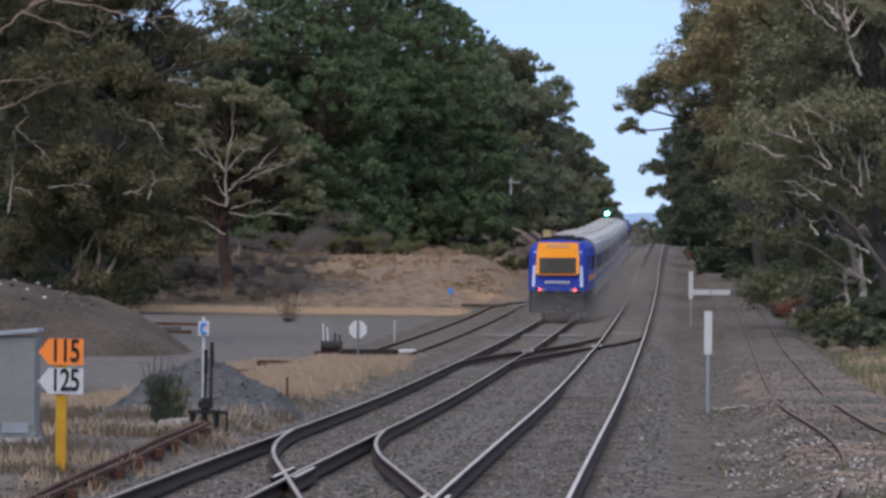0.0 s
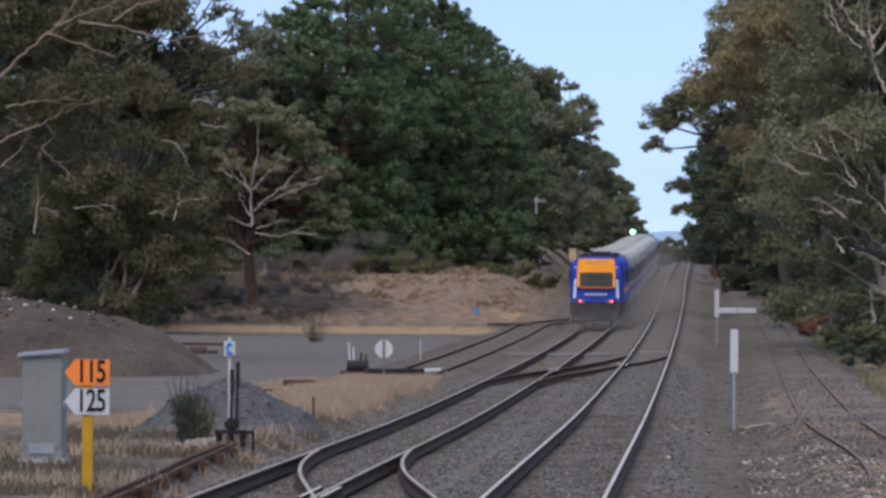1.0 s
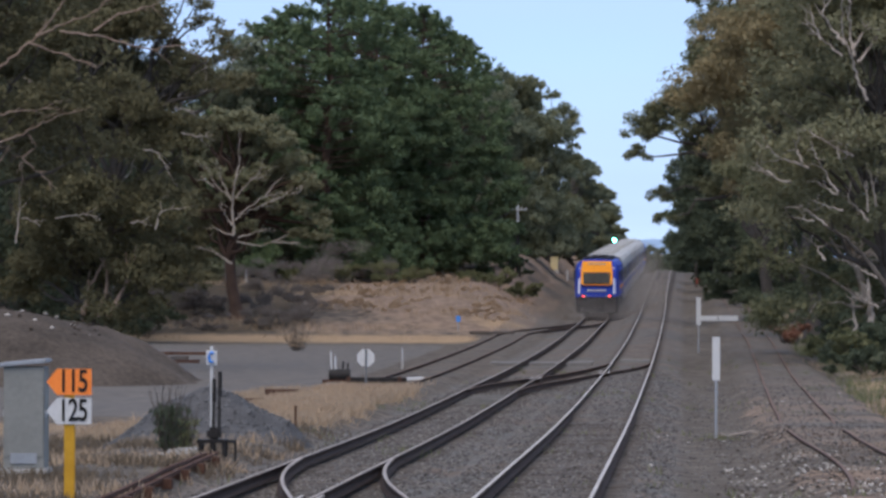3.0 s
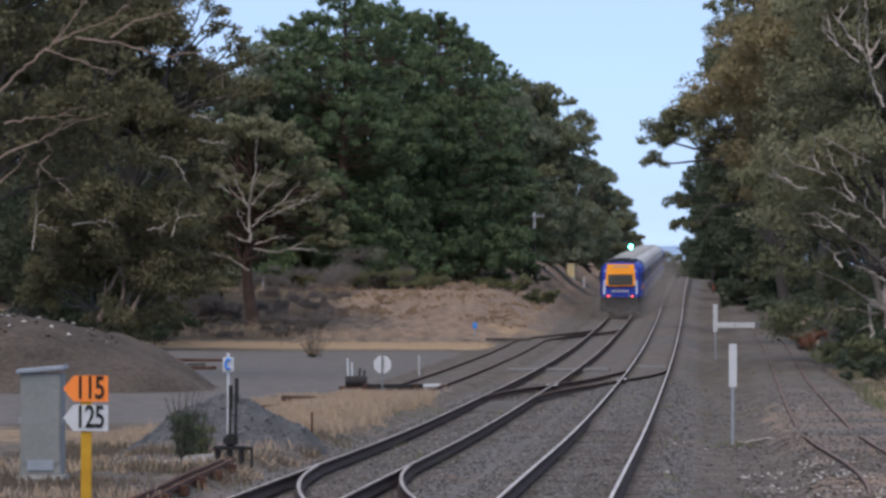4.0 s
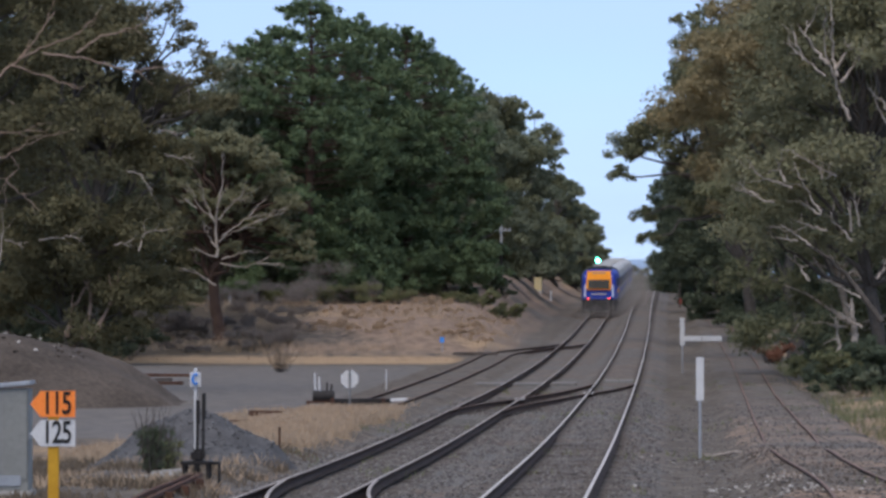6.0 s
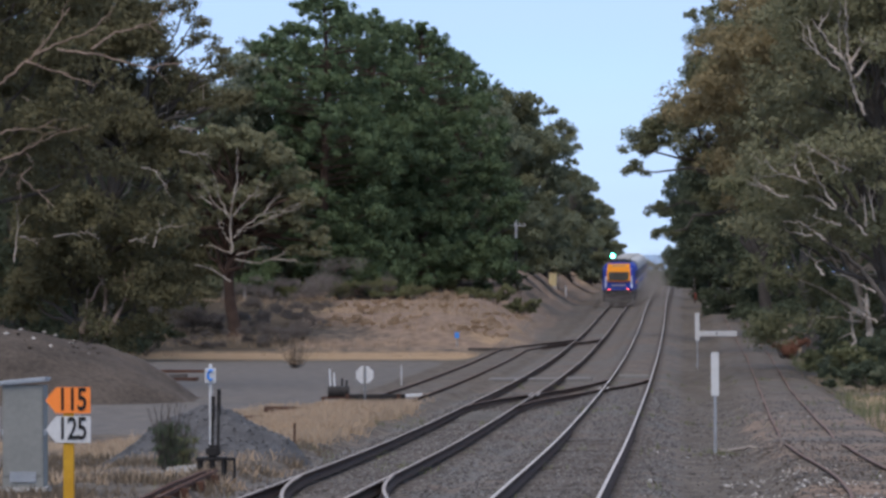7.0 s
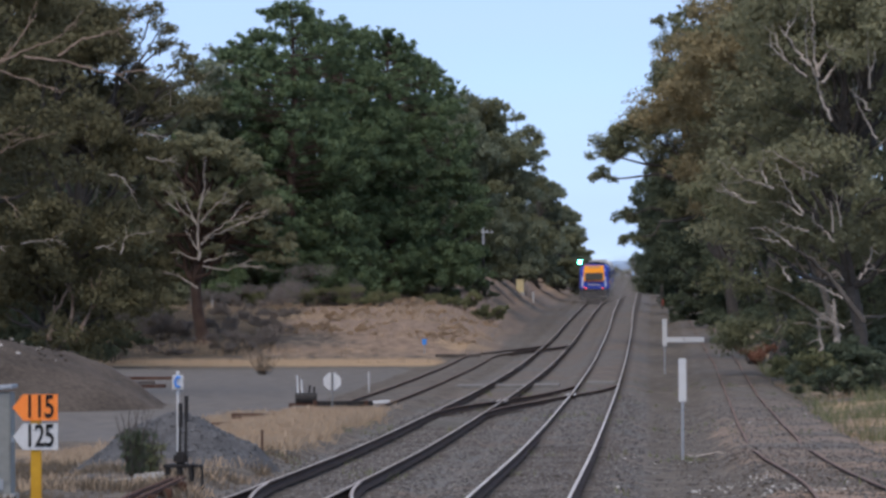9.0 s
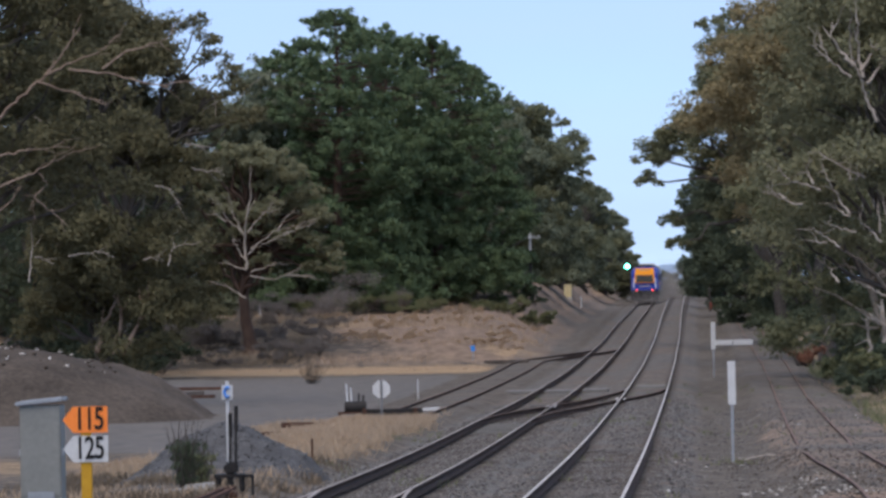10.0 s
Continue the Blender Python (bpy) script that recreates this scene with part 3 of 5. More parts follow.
def gum_tree(seed, x, y, height, spread, label, leaf, bark, leaves=9000, clumps=26, leaf_size=0.34, low=0.3, lean=(0, 0), trunk=0.3,
             bare=0, fork=0.35, name="gum_tree", dome=0.55, clump_r=0.2, sink=0.15, bare_mat=None, bare_u=(0.25, 0.85), rise=(0.05, 0.9), bare_r=0.3, bare_wob=0.2, wob=0.07, extra=()):
    """A eucalypt: leaning trunk, crooked limbs to loose leaf clumps, some limbs bare."""
    rng = np.random.RandomState(seed)
    z0 = float(ground_z(x, y)) - sink
    root = empty(name, pose(x, y, z0), label, "tree", "trees along the line")
    top = np.array([lean[0], lean[1], height * 0.8])
    V, Q = [], []
    stem = wander(rng, (0, 0, 0), top, 9, wob)
    rad = trunk * np.linspace(1, 0.3, 9)
    rad[0] *= 1.5
    tube_into(V, Q, stem, rad, 9)
    cs, rs = [], []
    for k in range(clumps):
        u = rng.uniform(low, 1.0)
        a = rng.uniform(0, 2 * math.pi)
        w = spread * (math.sin(math.pi * min(1, (u - low) / (1.02 - low) * 0.75 + 0.2)) ** 0.7) * math.sqrt(rng.uniform(0.15, 1))
        c = np.array([top[0] * u + math.cos(a) * w, top[1] * u + math.sin(a) * w, height * (u * 0.97) - dome * w * 0.35])
        r = height * clump_r * rng.uniform(0.55, 1.0) * 0.75
        cs.append(c)
        rs.append(r)
        s = stem[min(8, max(1, int((u * 0.72) * 9)))]
        tube_into(V, Q, wander(rng, s, c, 6, 0.16, 0.05), trunk * np.linspace(0.42, 0.07, 6), 5)
    for ex, ey, ez, er in extra:
        cs.append(np.array([ex, ey, ez]))
        rs.append(er)
        tube_into(V, Q, wander(rng, stem[5], cs[-1], 7, 0.12, 0.05), trunk * np.linspace(0.4, 0.08, 7), 5)
    quick_mesh("trunk", np.concatenate(V), np.concatenate(Q), bark, root, True)
    for k in range(bare):
        V, Q = [], []
        u = rng.uniform(*bare_u)
        a = rng.uniform(0, 2 * math.pi)
        s = stem[int(u * 8)]
        L = spread * rng.uniform(0.7, 1.15)
        e = s + np.array([math.cos(a) * L, math.sin(a) * L, rng.uniform(*rise) * L])
        p = wander(rng, s, e, 9, bare_wob)
        tube_into(V, Q, p, trunk * bare_r * np.linspace(1, 0.15, 9), 5)
        for j in (3, 4, 5, 6, 7):
            e2 = p[j] + (p[j] - p[j - 2]) * rng.uniform(0.8, 1.8) + rng.normal(0, 0.2, 3) * L
            tube_into(V, Q, wander(rng, p[j], e2, 5, 0.2), trunk * bare_r * np.linspace(0.45, 0.1, 5), 4)
        quick_mesh("bare_limb", np.concatenate(V), np.concatenate(Q), bare_mat or DEAD_WOOD, root, True)
    v, q = leaves_at(rng, cs, rs, int(leaves * 2.3), leaf_size * 0.58, core=0.34)
    quick_mesh("crown", v, q, leaf, root)
    return root


def pine_tree(seed, x, y, height, spread, label, leaves=22000):
    """A dense dark pine with upswept tufted boughs down to the ground."""
    rng = np.random.RandomState(seed)
    z0 = float(ground_z(x, y)) - 0.15
    root = empty("pine_tree", pose(x, y, z0), label, "tree", "pines behind the yard")
    V, Q = [], []
    tube_into(V, Q, wander(rng, (0, 0, 0), (0, 0, height * 0.97), 8, 0.02), 0.45 * np.linspace(1, 0.08, 8), 8)
    cs, rs = [], []
    for k in range(210):
        u = rng.uniform(0.03, 1.0) ** 0.9
        w = spread * (1 - u ** 4.5) ** 0.75 * rng.uniform(0.25, 1.06) ** 0.7 + 0.2
        a = k * 2.4 + rng.uniform(-0.5, 0.5)
        c = np.array([math.cos(a) * w, math.sin(a) * w, height * u * 0.97])
        cs.append(c)
        rs.append((0.8 + 0.9 * (1 - u)) * rng.uniform(0.6, 1.2) * height / 20)
        tube_into(V, Q, wander(rng, (0, 0, c[2] - 0.12 * w), c, 5, 0.06), 0.05 * np.linspace(1, 0.2, 5), 4)
    quick_mesh("trunk", np.concatenate(V), np.concatenate(Q), BARK_BROWN, root, True)
    v, q = leaves_at(rng, cs, rs, int(leaves * 2.0), 0.25, droop=-0.5, slim=0.45, flat=0.95, tufts=9, core=0.45)
    quick_mesh("crown", v, q, PINE_LEAF, root)
    return root


def shrub(seed, x, y, height, spread, label, leaf, leaves=1500, name="shrub", size=0.16):
    rng = np.random.RandomState(seed)
    root = empty(name, pose(x, y, float(ground_z(x, y)) - 0.05), label, "shrub", "scrub beside the line")
    V, Q, cs, rs = [], [], [], []
    for k in range(9):
        a, w = rng.uniform(0, 6.28), spread * math.sqrt(rng.uniform(0, 1))
        c = np.array([math.cos(a) * w, math.sin(a) * w, height * rng.uniform(0.15, 0.75)])
        cs.append(c)
        rs.append(height * rng.uniform(0.2, 0.34))
        tube_into(V, Q, wander(rng, (0, 0, 0), c, 5, 0.15), 0.04 * np.linspace(1, 0.2, 5), 4)
    if name != "dry_brush":
        tagged(quick_mesh("stem", np.concatenate(V), np.concatenate(Q), BARK_GREY, root, True), kind="stuff")
    wispy = name in ("dry_brush", "brush")
    v, q = leaves_at(rng, cs, rs, leaves * (2 if wispy else 1), size * (0.6 if wispy else 1), droop=-0.5 if wispy else 0.4, tufts=36 if wispy else 9, core=0.12 if wispy else 0.22, slim=0.3 if wispy else 0.55)
    quick_mesh("foliage", v, q, leaf, root)
    return root


def at(px, y):
    """Sideways place of a sight line from the platform, at the distance y."""
    return ((px - 784) / 8000.0 - 0.0577) * y


G1 = "tall eucalypt with olive leaves and crooked pale limbs"
G2 = "grey-green eucalypt at the edge of the wood"
# yard side, near to far
TREE_A = gum_tree(11, at(-60, 172), 172, 21, 7.0, "large eucalypt with twisting bare pale limbs over the yard", GUM_LEAF_F, BARK_GREY, 26000, 46, 0.3, low=0.4, bare=3, trunk=0.3, bare_mat=BARK_PALE, bare_u=(0.6, 0.98), rise=(0.0, 0.8), bare_r=0.2, bare_wob=0.34)
TREE_B = gum_tree(12, at(205, 232), 232, 20, 4.6, "eucalypt with a splayed pale multi-stemmed base", GUM_LEAF_F, BARK_GREY, 38000, 44, 0.32, low=0.08, trunk=0.42, bare=6, bare_u=(0.15, 0.8), bare_mat=BARK_PALE, bare_r=0.2, bare_wob=0.3,
         extra=((0.0, 0, 18.6, 1.8), (1.6, 0, 18.2, 1.4), (4.7, -1, 18.4, 1.0), (5.1, -1, 17.5, 1.05), (5.6, -1, 16.5, 1.0), (6.1, -1, 15.7, 1.0), (6.6, -1, 14.8, 1.1), (7.1, -1, 13.6, 1.2), (1.7, 0, 16.0, 1.5), (0.2, 0, 17.2, 1.7), (2.7, 0, 14.5, 1.4), (4.1, 0, 13.8, 1.3), (5.5, 0, 13.2, 1.2), (6.5, 1, 13.6, 1.0), (3.6, 0, 15.3, 1.0), (0.8, 0, 18.3, 1.6), (2.3, 0, 17.2, 1.2), (4.9, 0, 14.5, 0.8)))
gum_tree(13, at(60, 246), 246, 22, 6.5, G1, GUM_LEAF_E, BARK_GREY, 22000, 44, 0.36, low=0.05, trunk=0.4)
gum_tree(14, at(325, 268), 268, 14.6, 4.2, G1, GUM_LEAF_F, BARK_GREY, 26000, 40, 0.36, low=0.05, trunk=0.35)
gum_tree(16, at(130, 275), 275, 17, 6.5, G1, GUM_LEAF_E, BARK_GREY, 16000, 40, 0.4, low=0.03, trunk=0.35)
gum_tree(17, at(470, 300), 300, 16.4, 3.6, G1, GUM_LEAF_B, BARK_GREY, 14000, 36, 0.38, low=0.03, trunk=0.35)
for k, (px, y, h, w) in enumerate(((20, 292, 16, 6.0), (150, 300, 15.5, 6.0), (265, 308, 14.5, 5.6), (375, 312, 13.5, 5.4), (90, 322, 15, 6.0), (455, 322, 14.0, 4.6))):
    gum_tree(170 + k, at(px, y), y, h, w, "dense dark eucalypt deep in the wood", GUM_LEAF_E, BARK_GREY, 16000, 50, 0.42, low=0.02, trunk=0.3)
TREE_C = gum_tree(15, at(452, 259), 259, 12.0, 4.0, "rounded eucalypt with a red-brown trunk and upswept bare branches", GUM_LEAF_D, BARK_BROWN, 19000, 50, 0.28, low=0.5, trunk=0.4, clump_r=0.12,
         extra=[(4.3 * math.cos(a * 0.29), -0.8 - 0.5 * (a % 2), 6.2 + 5.4 * math.sin(a * 0.29), 1.0) for a in range(0, 12)] + [(2.7 * math.cos(a * 0.5), -0.6, 7.0 + 3.4 * math.sin(a * 0.5), 1.0) for a in range(0, 7)]
         + [(4.6, -0.5, 5.6, 0.9), (4.9, -0.5, 4.9, 0.8), (3.6, -0.5, 5.0, 0.8)])
pine_tree(21, at(612, 300), 300, 20.8, 5.6, "tall dense dark green pine", 36000)
pine_tree(22, at(695, 312), 312, 19.6, 5.0, "broad dark green pine beside another", 30000)
pine_tree(23, at(785, 318), 318, 19.4, 5.0, "dark green pine with a ragged top", 30000)
pine_tree(24, at(515, 306), 306, 18.6, 4.6, "dark pine half hidden behind eucalypts", 22000)
for k, (px, y, h) in enumerate(((560, 345, 20), (650, 352, 21), (740, 350, 20), (820, 360, 18.5))):
    pine_tree(30 + k, at(px, y), y, h, 5.2, "dark pine deep in the wood", 16000)
pine_tree(25, at(845, 330), 330, 17.5, 4.2, "smaller dark pine at the edge of the wood", 20000)
for k, (px, y, h, w, leaf) in enumerate([(890, 345, 15.3, 3.6, GUM_LEAF_B), (935, 362, 14.6, 3.6, GUM_LEAF), (972, 385, 13.9, 3.2, GUM_LEAF_B), (1006, 405, 13.5, 3.0, GUM_LEAF),
                                         (1046, 455, 11.0, 3.6, GUM_LEAF_B), (1080, 500, 10.0, 3.7, GUM_LEAF), (1094, 560, 9.5, 3.5, GUM_LEAF_B), (1090, 630, 10.5, 3.6, GUM_LEAF), (900, 420, 15.5, 6, GUM_LEAF_B), (985, 500, 12.5, 6, GUM_LEAF)]):
    gum_tree(40 + k, at(px, y), y, h, w, G2, leaf, BARK_GREY, 15000, 34, 0.38, low=0.04, trunk=0.28, extra=((2.7, 0, 11.7, 0.7), (1.7, 0, 13.0, 0.8), (2.2, 0, 10.4, 0.7), (0.2, 0, 15.0, 0.9), (-0.8, 0, 15.8, 0.8)) if y == 405 else ())
# the wooded side
TREE_D = gum_tree(61, at(1602, 176), 176, 18.5, 4.6, "tall eucalypt with bleached dead branches and a grey trunk", GUM_LEAF_D, BARK_GREY, 34000, 54, 0.25, low=0.28, trunk=0.3)
gum_tree(62, at(1468, 225), 225, 19.5, 4.2, "tall bronze-topped eucalypt leaning over the siding", GUM_LEAF_C, BARK_GREY, 28000, 40, 0.27, low=0.42, lean=(-1.5, 0), trunk=0.32)
gum_tree(63, at(1410, 262), 262, 18.5, 4.4, "wide eucalypt reaching over the tracks", GUM_LEAF, BARK_GREY, 46000, 42, 0.32, low=0.45, lean=(-1.2, 0), trunk=0.4,
         extra=((-7.0, 1, 11.6, 1.82), (-5.8, 0, 12.6, 1.90), (-4.4, -1, 13.4, 1.90), (-3.6, 1, 15.2, 1.90), (-4.4, 0, 16.1, 0.98), (-4.7, 0, 15.0, 0.91), (-3.7, 1, 15.5, 0.78), (-4.4, 0, 19.0, 0.78), (-3.2, 1, 19.3, 1.04), (-3.6, 0, 18.5, 0.65), (-2.1, 0, 18.2, 1.17), (-1.1, 0, 18.9, 1.56), (-2.3, -1, 15.5, 1.69), (-1.1, -1, 16.1, 1.90), (-5.7, 0, 13.2, 1.17), (-6.7, 0, 12.4, 1.30), (-7.9, 0, 11.1, 1.17), (-8.2, 0, 10.0, 0.91), (-6.7, 1, 7.7, 0.91), (-6.5, 0, 6.4, 0.91)))
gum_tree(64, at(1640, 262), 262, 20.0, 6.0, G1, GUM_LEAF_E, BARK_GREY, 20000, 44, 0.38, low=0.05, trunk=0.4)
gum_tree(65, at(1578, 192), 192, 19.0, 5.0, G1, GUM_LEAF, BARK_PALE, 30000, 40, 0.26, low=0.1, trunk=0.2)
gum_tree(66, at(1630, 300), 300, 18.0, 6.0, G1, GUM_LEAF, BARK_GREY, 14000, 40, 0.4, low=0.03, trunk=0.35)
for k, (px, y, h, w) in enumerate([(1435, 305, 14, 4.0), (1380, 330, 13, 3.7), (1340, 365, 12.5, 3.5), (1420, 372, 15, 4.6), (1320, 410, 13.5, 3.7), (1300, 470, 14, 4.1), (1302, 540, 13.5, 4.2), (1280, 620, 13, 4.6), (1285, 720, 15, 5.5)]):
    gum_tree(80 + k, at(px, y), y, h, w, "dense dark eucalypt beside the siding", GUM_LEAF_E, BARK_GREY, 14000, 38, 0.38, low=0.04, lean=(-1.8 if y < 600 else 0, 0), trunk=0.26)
# bare limbs that stand out before the leaves
def limb_along(root, material, y, sight, r, name="bare_limb"):
    """A bare limb of a tree through sight lines from the platform, at the distance y."""
    c = root.matrix_world.translation
    pts = [(at(a, y) - c.x, y - c.y + 0.35 * (i % 2), CZ + (441 - b) / 8000.0 * y - c.z) for i, (a, b) in enumerate(sight)]
    return limb(root, material, *pts, r=r, name=name)


for sight in (((-43, 195), (5, 151), (46, 114), (94, 73), (128, 32), (155, -9)),):
    limb_along(TREE_A, LIMB_TAN, 166, sight, 0.075)
for sight in (((94, 76), (135, 53), (196, 32), (230, 2)), ((76, 87), (135, 107), (203, 131)), ((135, 66), (217, 76), (292, 100), (353, 90), (374, 83)), ((196, 66), (230, 39), (271, 29), (305, 19), (332, -2)), ((-16, 284), (46, 257), (101, 233), (166, 202)), ((5, 219), (53, 209), (135, 206))):
    limb_along(TREE_A, LIMB_TAN, 166, sight, 0.05)
for sight in (((77, 250), (91, 270), (63, 297), (70, 338)), ((70, 294), (97, 318), (128, 346)), ((-2, 325), (32, 287), (46, 270))):
    limb_along(TREE_A, LIMB_TAN, 166, sight, 0.035)
for sight in (((128, 399), (169, 392), (204, 396)), ((262, 407), (292, 402)), ((340, 202), (374, 210)), ((353, 246), (381, 253), (408, 250)), ((285, 277), (306, 280), (333, 311)), ((306, 419), (313, 385), (361, 380)), ((67, 399), (87, 403), (101, 413)), ((57, 444), (61, 379), (65, 359))):
    limb_along(TREE_B, DEAD_WOOD, 226, sight, 0.045)
for sight in (((445, 430), (442, 370), (449, 329), (455, 295), (455, 247)),):
    limb_along(TREE_C, DEAD_WOOD, 255.2, sight, 0.08)
for sight in (((442, 368), (423, 329), (418, 300)), ((441, 363), (411, 339), (392, 295)), ((411, 343), (387, 324)), ((449, 363), (474, 334), (503, 305)), ((474, 329), (498, 325)), ((503, 359), (517, 339), (537, 320)), ((454, 392), (503, 359), (537, 352), (568, 342)), ((512, 368), (546, 356), (568, 344))):
    limb_along(TREE_C, DEAD_WOOD, 255.2, sight, 0.045)
for sight in (((449, 402), (461, 392), (493, 375), (527, 364)), ((444, 411), (435, 401), (425, 382), (420, 368)), ((444, 428), (420, 421), (403, 411)), ((454, 433), (471, 428), (493, 421), (512, 416)), ((451, 440), (497, 448), (522, 436), (541, 431)), ((517, 441), (565, 442)), ((444, 479), (410, 459), (386, 449))):
    limb_along(TREE_C, DEAD_WOOD, 255.2, sight, 0.055)
for sight in (((178, 571), (187, 523), (211, 482)), ((204, 574), (221, 516), (214, 469)), ((221, 574), (253, 516), (262, 469))):
    limb_along(TREE_B, LIMB_TAN, 229, sight, 0.15, 'stem')
for sight in (((1567, 189), (1549, 147), (1539, 103), (1523, 74), (1524, 7)), ((1544, 111), (1536, 74), (1534, 22), (1535, -4)), ((1526, 90), (1505, 64), (1490, 38), (1493, 12)), ((1541, 100), (1560, 69), (1570, 49)), ((1549, 121), (1575, 96), (1601, 49))):
    limb_along(TREE_D, DEAD_WOOD, 171, sight, 0.07)
for sight in (((1523, 111), (1500, 92), (1477, 71), (1451, 50)), ((1485, 82), (1467, 35)), ((1634, 132), (1631, 75), (1630, 29)), ((1637, 101), (1645, 65)), ((1647, 221), (1621, 174), (1601, 132)), ((1637, 171), (1616, 148), (1596, 129))):
    limb_along(TREE_D, DEAD_WOOD, 171, sight, 0.045)
for sight in (((1543, 288), (1506, 269), (1476, 250), (1456, 237)), ((1561, 262), (1543, 248), (1525, 236)), ((1516, 352), (1498, 323), (1480, 295), (1468, 261)), ((1452, 298), (1444, 276), (1437, 258)), ((1465, 308), (1434, 297), (1408, 286), (1390, 269)), ((1517, 292), (1517, 266), (1509, 246)), ((1527, 292), (1540, 256))):
    limb_along(TREE_D, DEAD_WOOD, 171, sight, 0.05)
for sight in (((1405, 320), (1387, 315), (1366, 296)), ((1433, 333), (1400, 325), (1361, 309)), ((1516, 355), (1496, 344), (1480, 336)), ((1526, 383), (1495, 373), (1467, 363)), ((1570, 402), (1552, 381), (1534, 363), (1542, 324)), ((1498, 409), (1474, 393), (1451, 378), (1420, 377)), ((1474, 401), (1443, 396)), ((1568, 386), (1566, 329)), ((1583, 376), (1576, 324))):
    limb_along(TREE_D, DEAD_WOOD, 171, sight, 0.045)
for sight in (((1623, 545), (1567, 467), (1526, 430), (1490, 409)),):
    limb_along(TREE_D, BARK_GREY, 171.5, sight, 0.13)
for sight in (((1585, 502), (1562, 490), (1533, 476)), ((1495, 471), (1479, 450), (1469, 430)), ((1614, 469), (1629, 449), (1642, 445)), ((1624, 457), (1635, 426), (1640, 410)), ((1587, 555), (1567, 542), (1546, 529))):
    limb_along(TREE_D, DEAD_WOOD, 171, sight, 0.05)
for sight in (((1577, 628), (1576, 576), (1573, 534), (1569, 503)),):
    limb_along(TREE_D, BARK_PALE, 173.5, sight, 0.2, 'stem')
for sight in (((1548, 612), (1546, 575), (1541, 534)),):
    limb_along(TREE_D, BARK_PALE, 173.5, sight, 0.09, 'stem')
# scrub under the trees
rs_ = np.random.RandomState(3)
for k in range(44):
    y = rs_.uniform(150, 300)
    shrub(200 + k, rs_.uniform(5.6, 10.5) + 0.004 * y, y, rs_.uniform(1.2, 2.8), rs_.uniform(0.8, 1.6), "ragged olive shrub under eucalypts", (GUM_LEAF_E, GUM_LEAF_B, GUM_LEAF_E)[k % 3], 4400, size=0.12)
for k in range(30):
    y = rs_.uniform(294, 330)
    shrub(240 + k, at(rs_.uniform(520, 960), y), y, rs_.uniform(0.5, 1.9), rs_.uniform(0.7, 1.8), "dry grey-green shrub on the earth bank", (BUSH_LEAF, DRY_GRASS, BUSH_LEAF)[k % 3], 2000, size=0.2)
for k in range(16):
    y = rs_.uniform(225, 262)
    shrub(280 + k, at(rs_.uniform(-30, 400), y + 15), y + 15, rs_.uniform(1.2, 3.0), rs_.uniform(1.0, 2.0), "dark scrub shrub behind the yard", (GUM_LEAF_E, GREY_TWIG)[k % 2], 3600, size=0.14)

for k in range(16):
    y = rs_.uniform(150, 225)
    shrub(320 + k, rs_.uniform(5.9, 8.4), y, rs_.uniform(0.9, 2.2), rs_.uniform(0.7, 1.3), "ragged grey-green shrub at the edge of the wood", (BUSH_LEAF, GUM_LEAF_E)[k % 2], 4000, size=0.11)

for k in range(26):
    y = rs_.uniform(262, 298)
    shrub(360 + k, at(rs_.uniform(540, 960), y), y, rs_.uniform(0.35, 0.9), rs_.uniform(0.6, 1.5), "low dry brush on the earth bank", DRY_GRASS, 900, name="dry_brush", size=0.16)
for k, (px, y) in enumerate(((500, 252), (535, 254), (570, 257), (395, 250), (640, 292), (720, 292), (760, 294))):
    shrub(390 + k, at(px, y), y, 1.3 + 0.2 * (k % 3), 1.4, "dark brush pile at the foot of the bank" if k < 4 else "pale grey-green bush on the bank", GREY_TWIG if k < 4 else BUSH_LEAF, 3200, name="brush", size=0.12)
for k, (px, y, h, w) in enumerate(((628, 292, 3.6, 1.3), (600, 288, 2.4, 1.6), (560, 282, 2.2, 1.8), (520, 276, 2.0, 1.8), (545, 266, 1.5, 1.8), (505, 263, 1.6, 1.6), (580, 270, 1.3, 1.5), (396, 262, 1.5, 1.3), (480, 282, 2.4, 1.5), (352, 268, 2.4, 1.8), (690, 296, 2.2, 1.5), (350, 262, 1.8, 1.6))):
    shrub(420 + k, at(px, y), y, h, w, "grey leafless scrub at the foot of the wood", GREY_TWIG, 2600, name="dry_brush", size=0.13)
shrub(440, at(1388, 250), 250, 2.4, 0.8, "pale green bush at the edge of the wood", GUM_LEAF_B, 3600, size=0.12)
shrub(441, at(1418, 216), 216, 1.0, 0.8, "low red-brown dying shrub beside the siding", RUST_LEAF, 2200, size=0.1)
shrub(442, at(1440, 222), 222, 1.2, 0.7, "low red-brown dying shrub beside the siding", RUST_LEAF, 1600, size=0.1)
gum_tree(67, at(1535, 335), 335, 15, 5.2, "dense dark eucalypt deep in the wood", GUM_LEAF_E, BARK_GREY, 12000, 38, 0.4, low=0.03, trunk=0.3)
gum_tree(68, at(1470, 400), 400, 15, 5.2, "dense dark eucalypt deep in the wood", GUM_LEAF_E, BARK_GREY, 9000, 36, 0.42, low=0.03, trunk=0.3)

# low trees that close the view beyond the crest
FAR_TREE = gum_tree(150, at(1215, 930), 930, 7.6, 4.5, "low dark eucalypt far beyond the crest", GUM_LEAF_B, BARK_GREY, 5000, 30, 0.6, low=0.02, trunk=0.25)
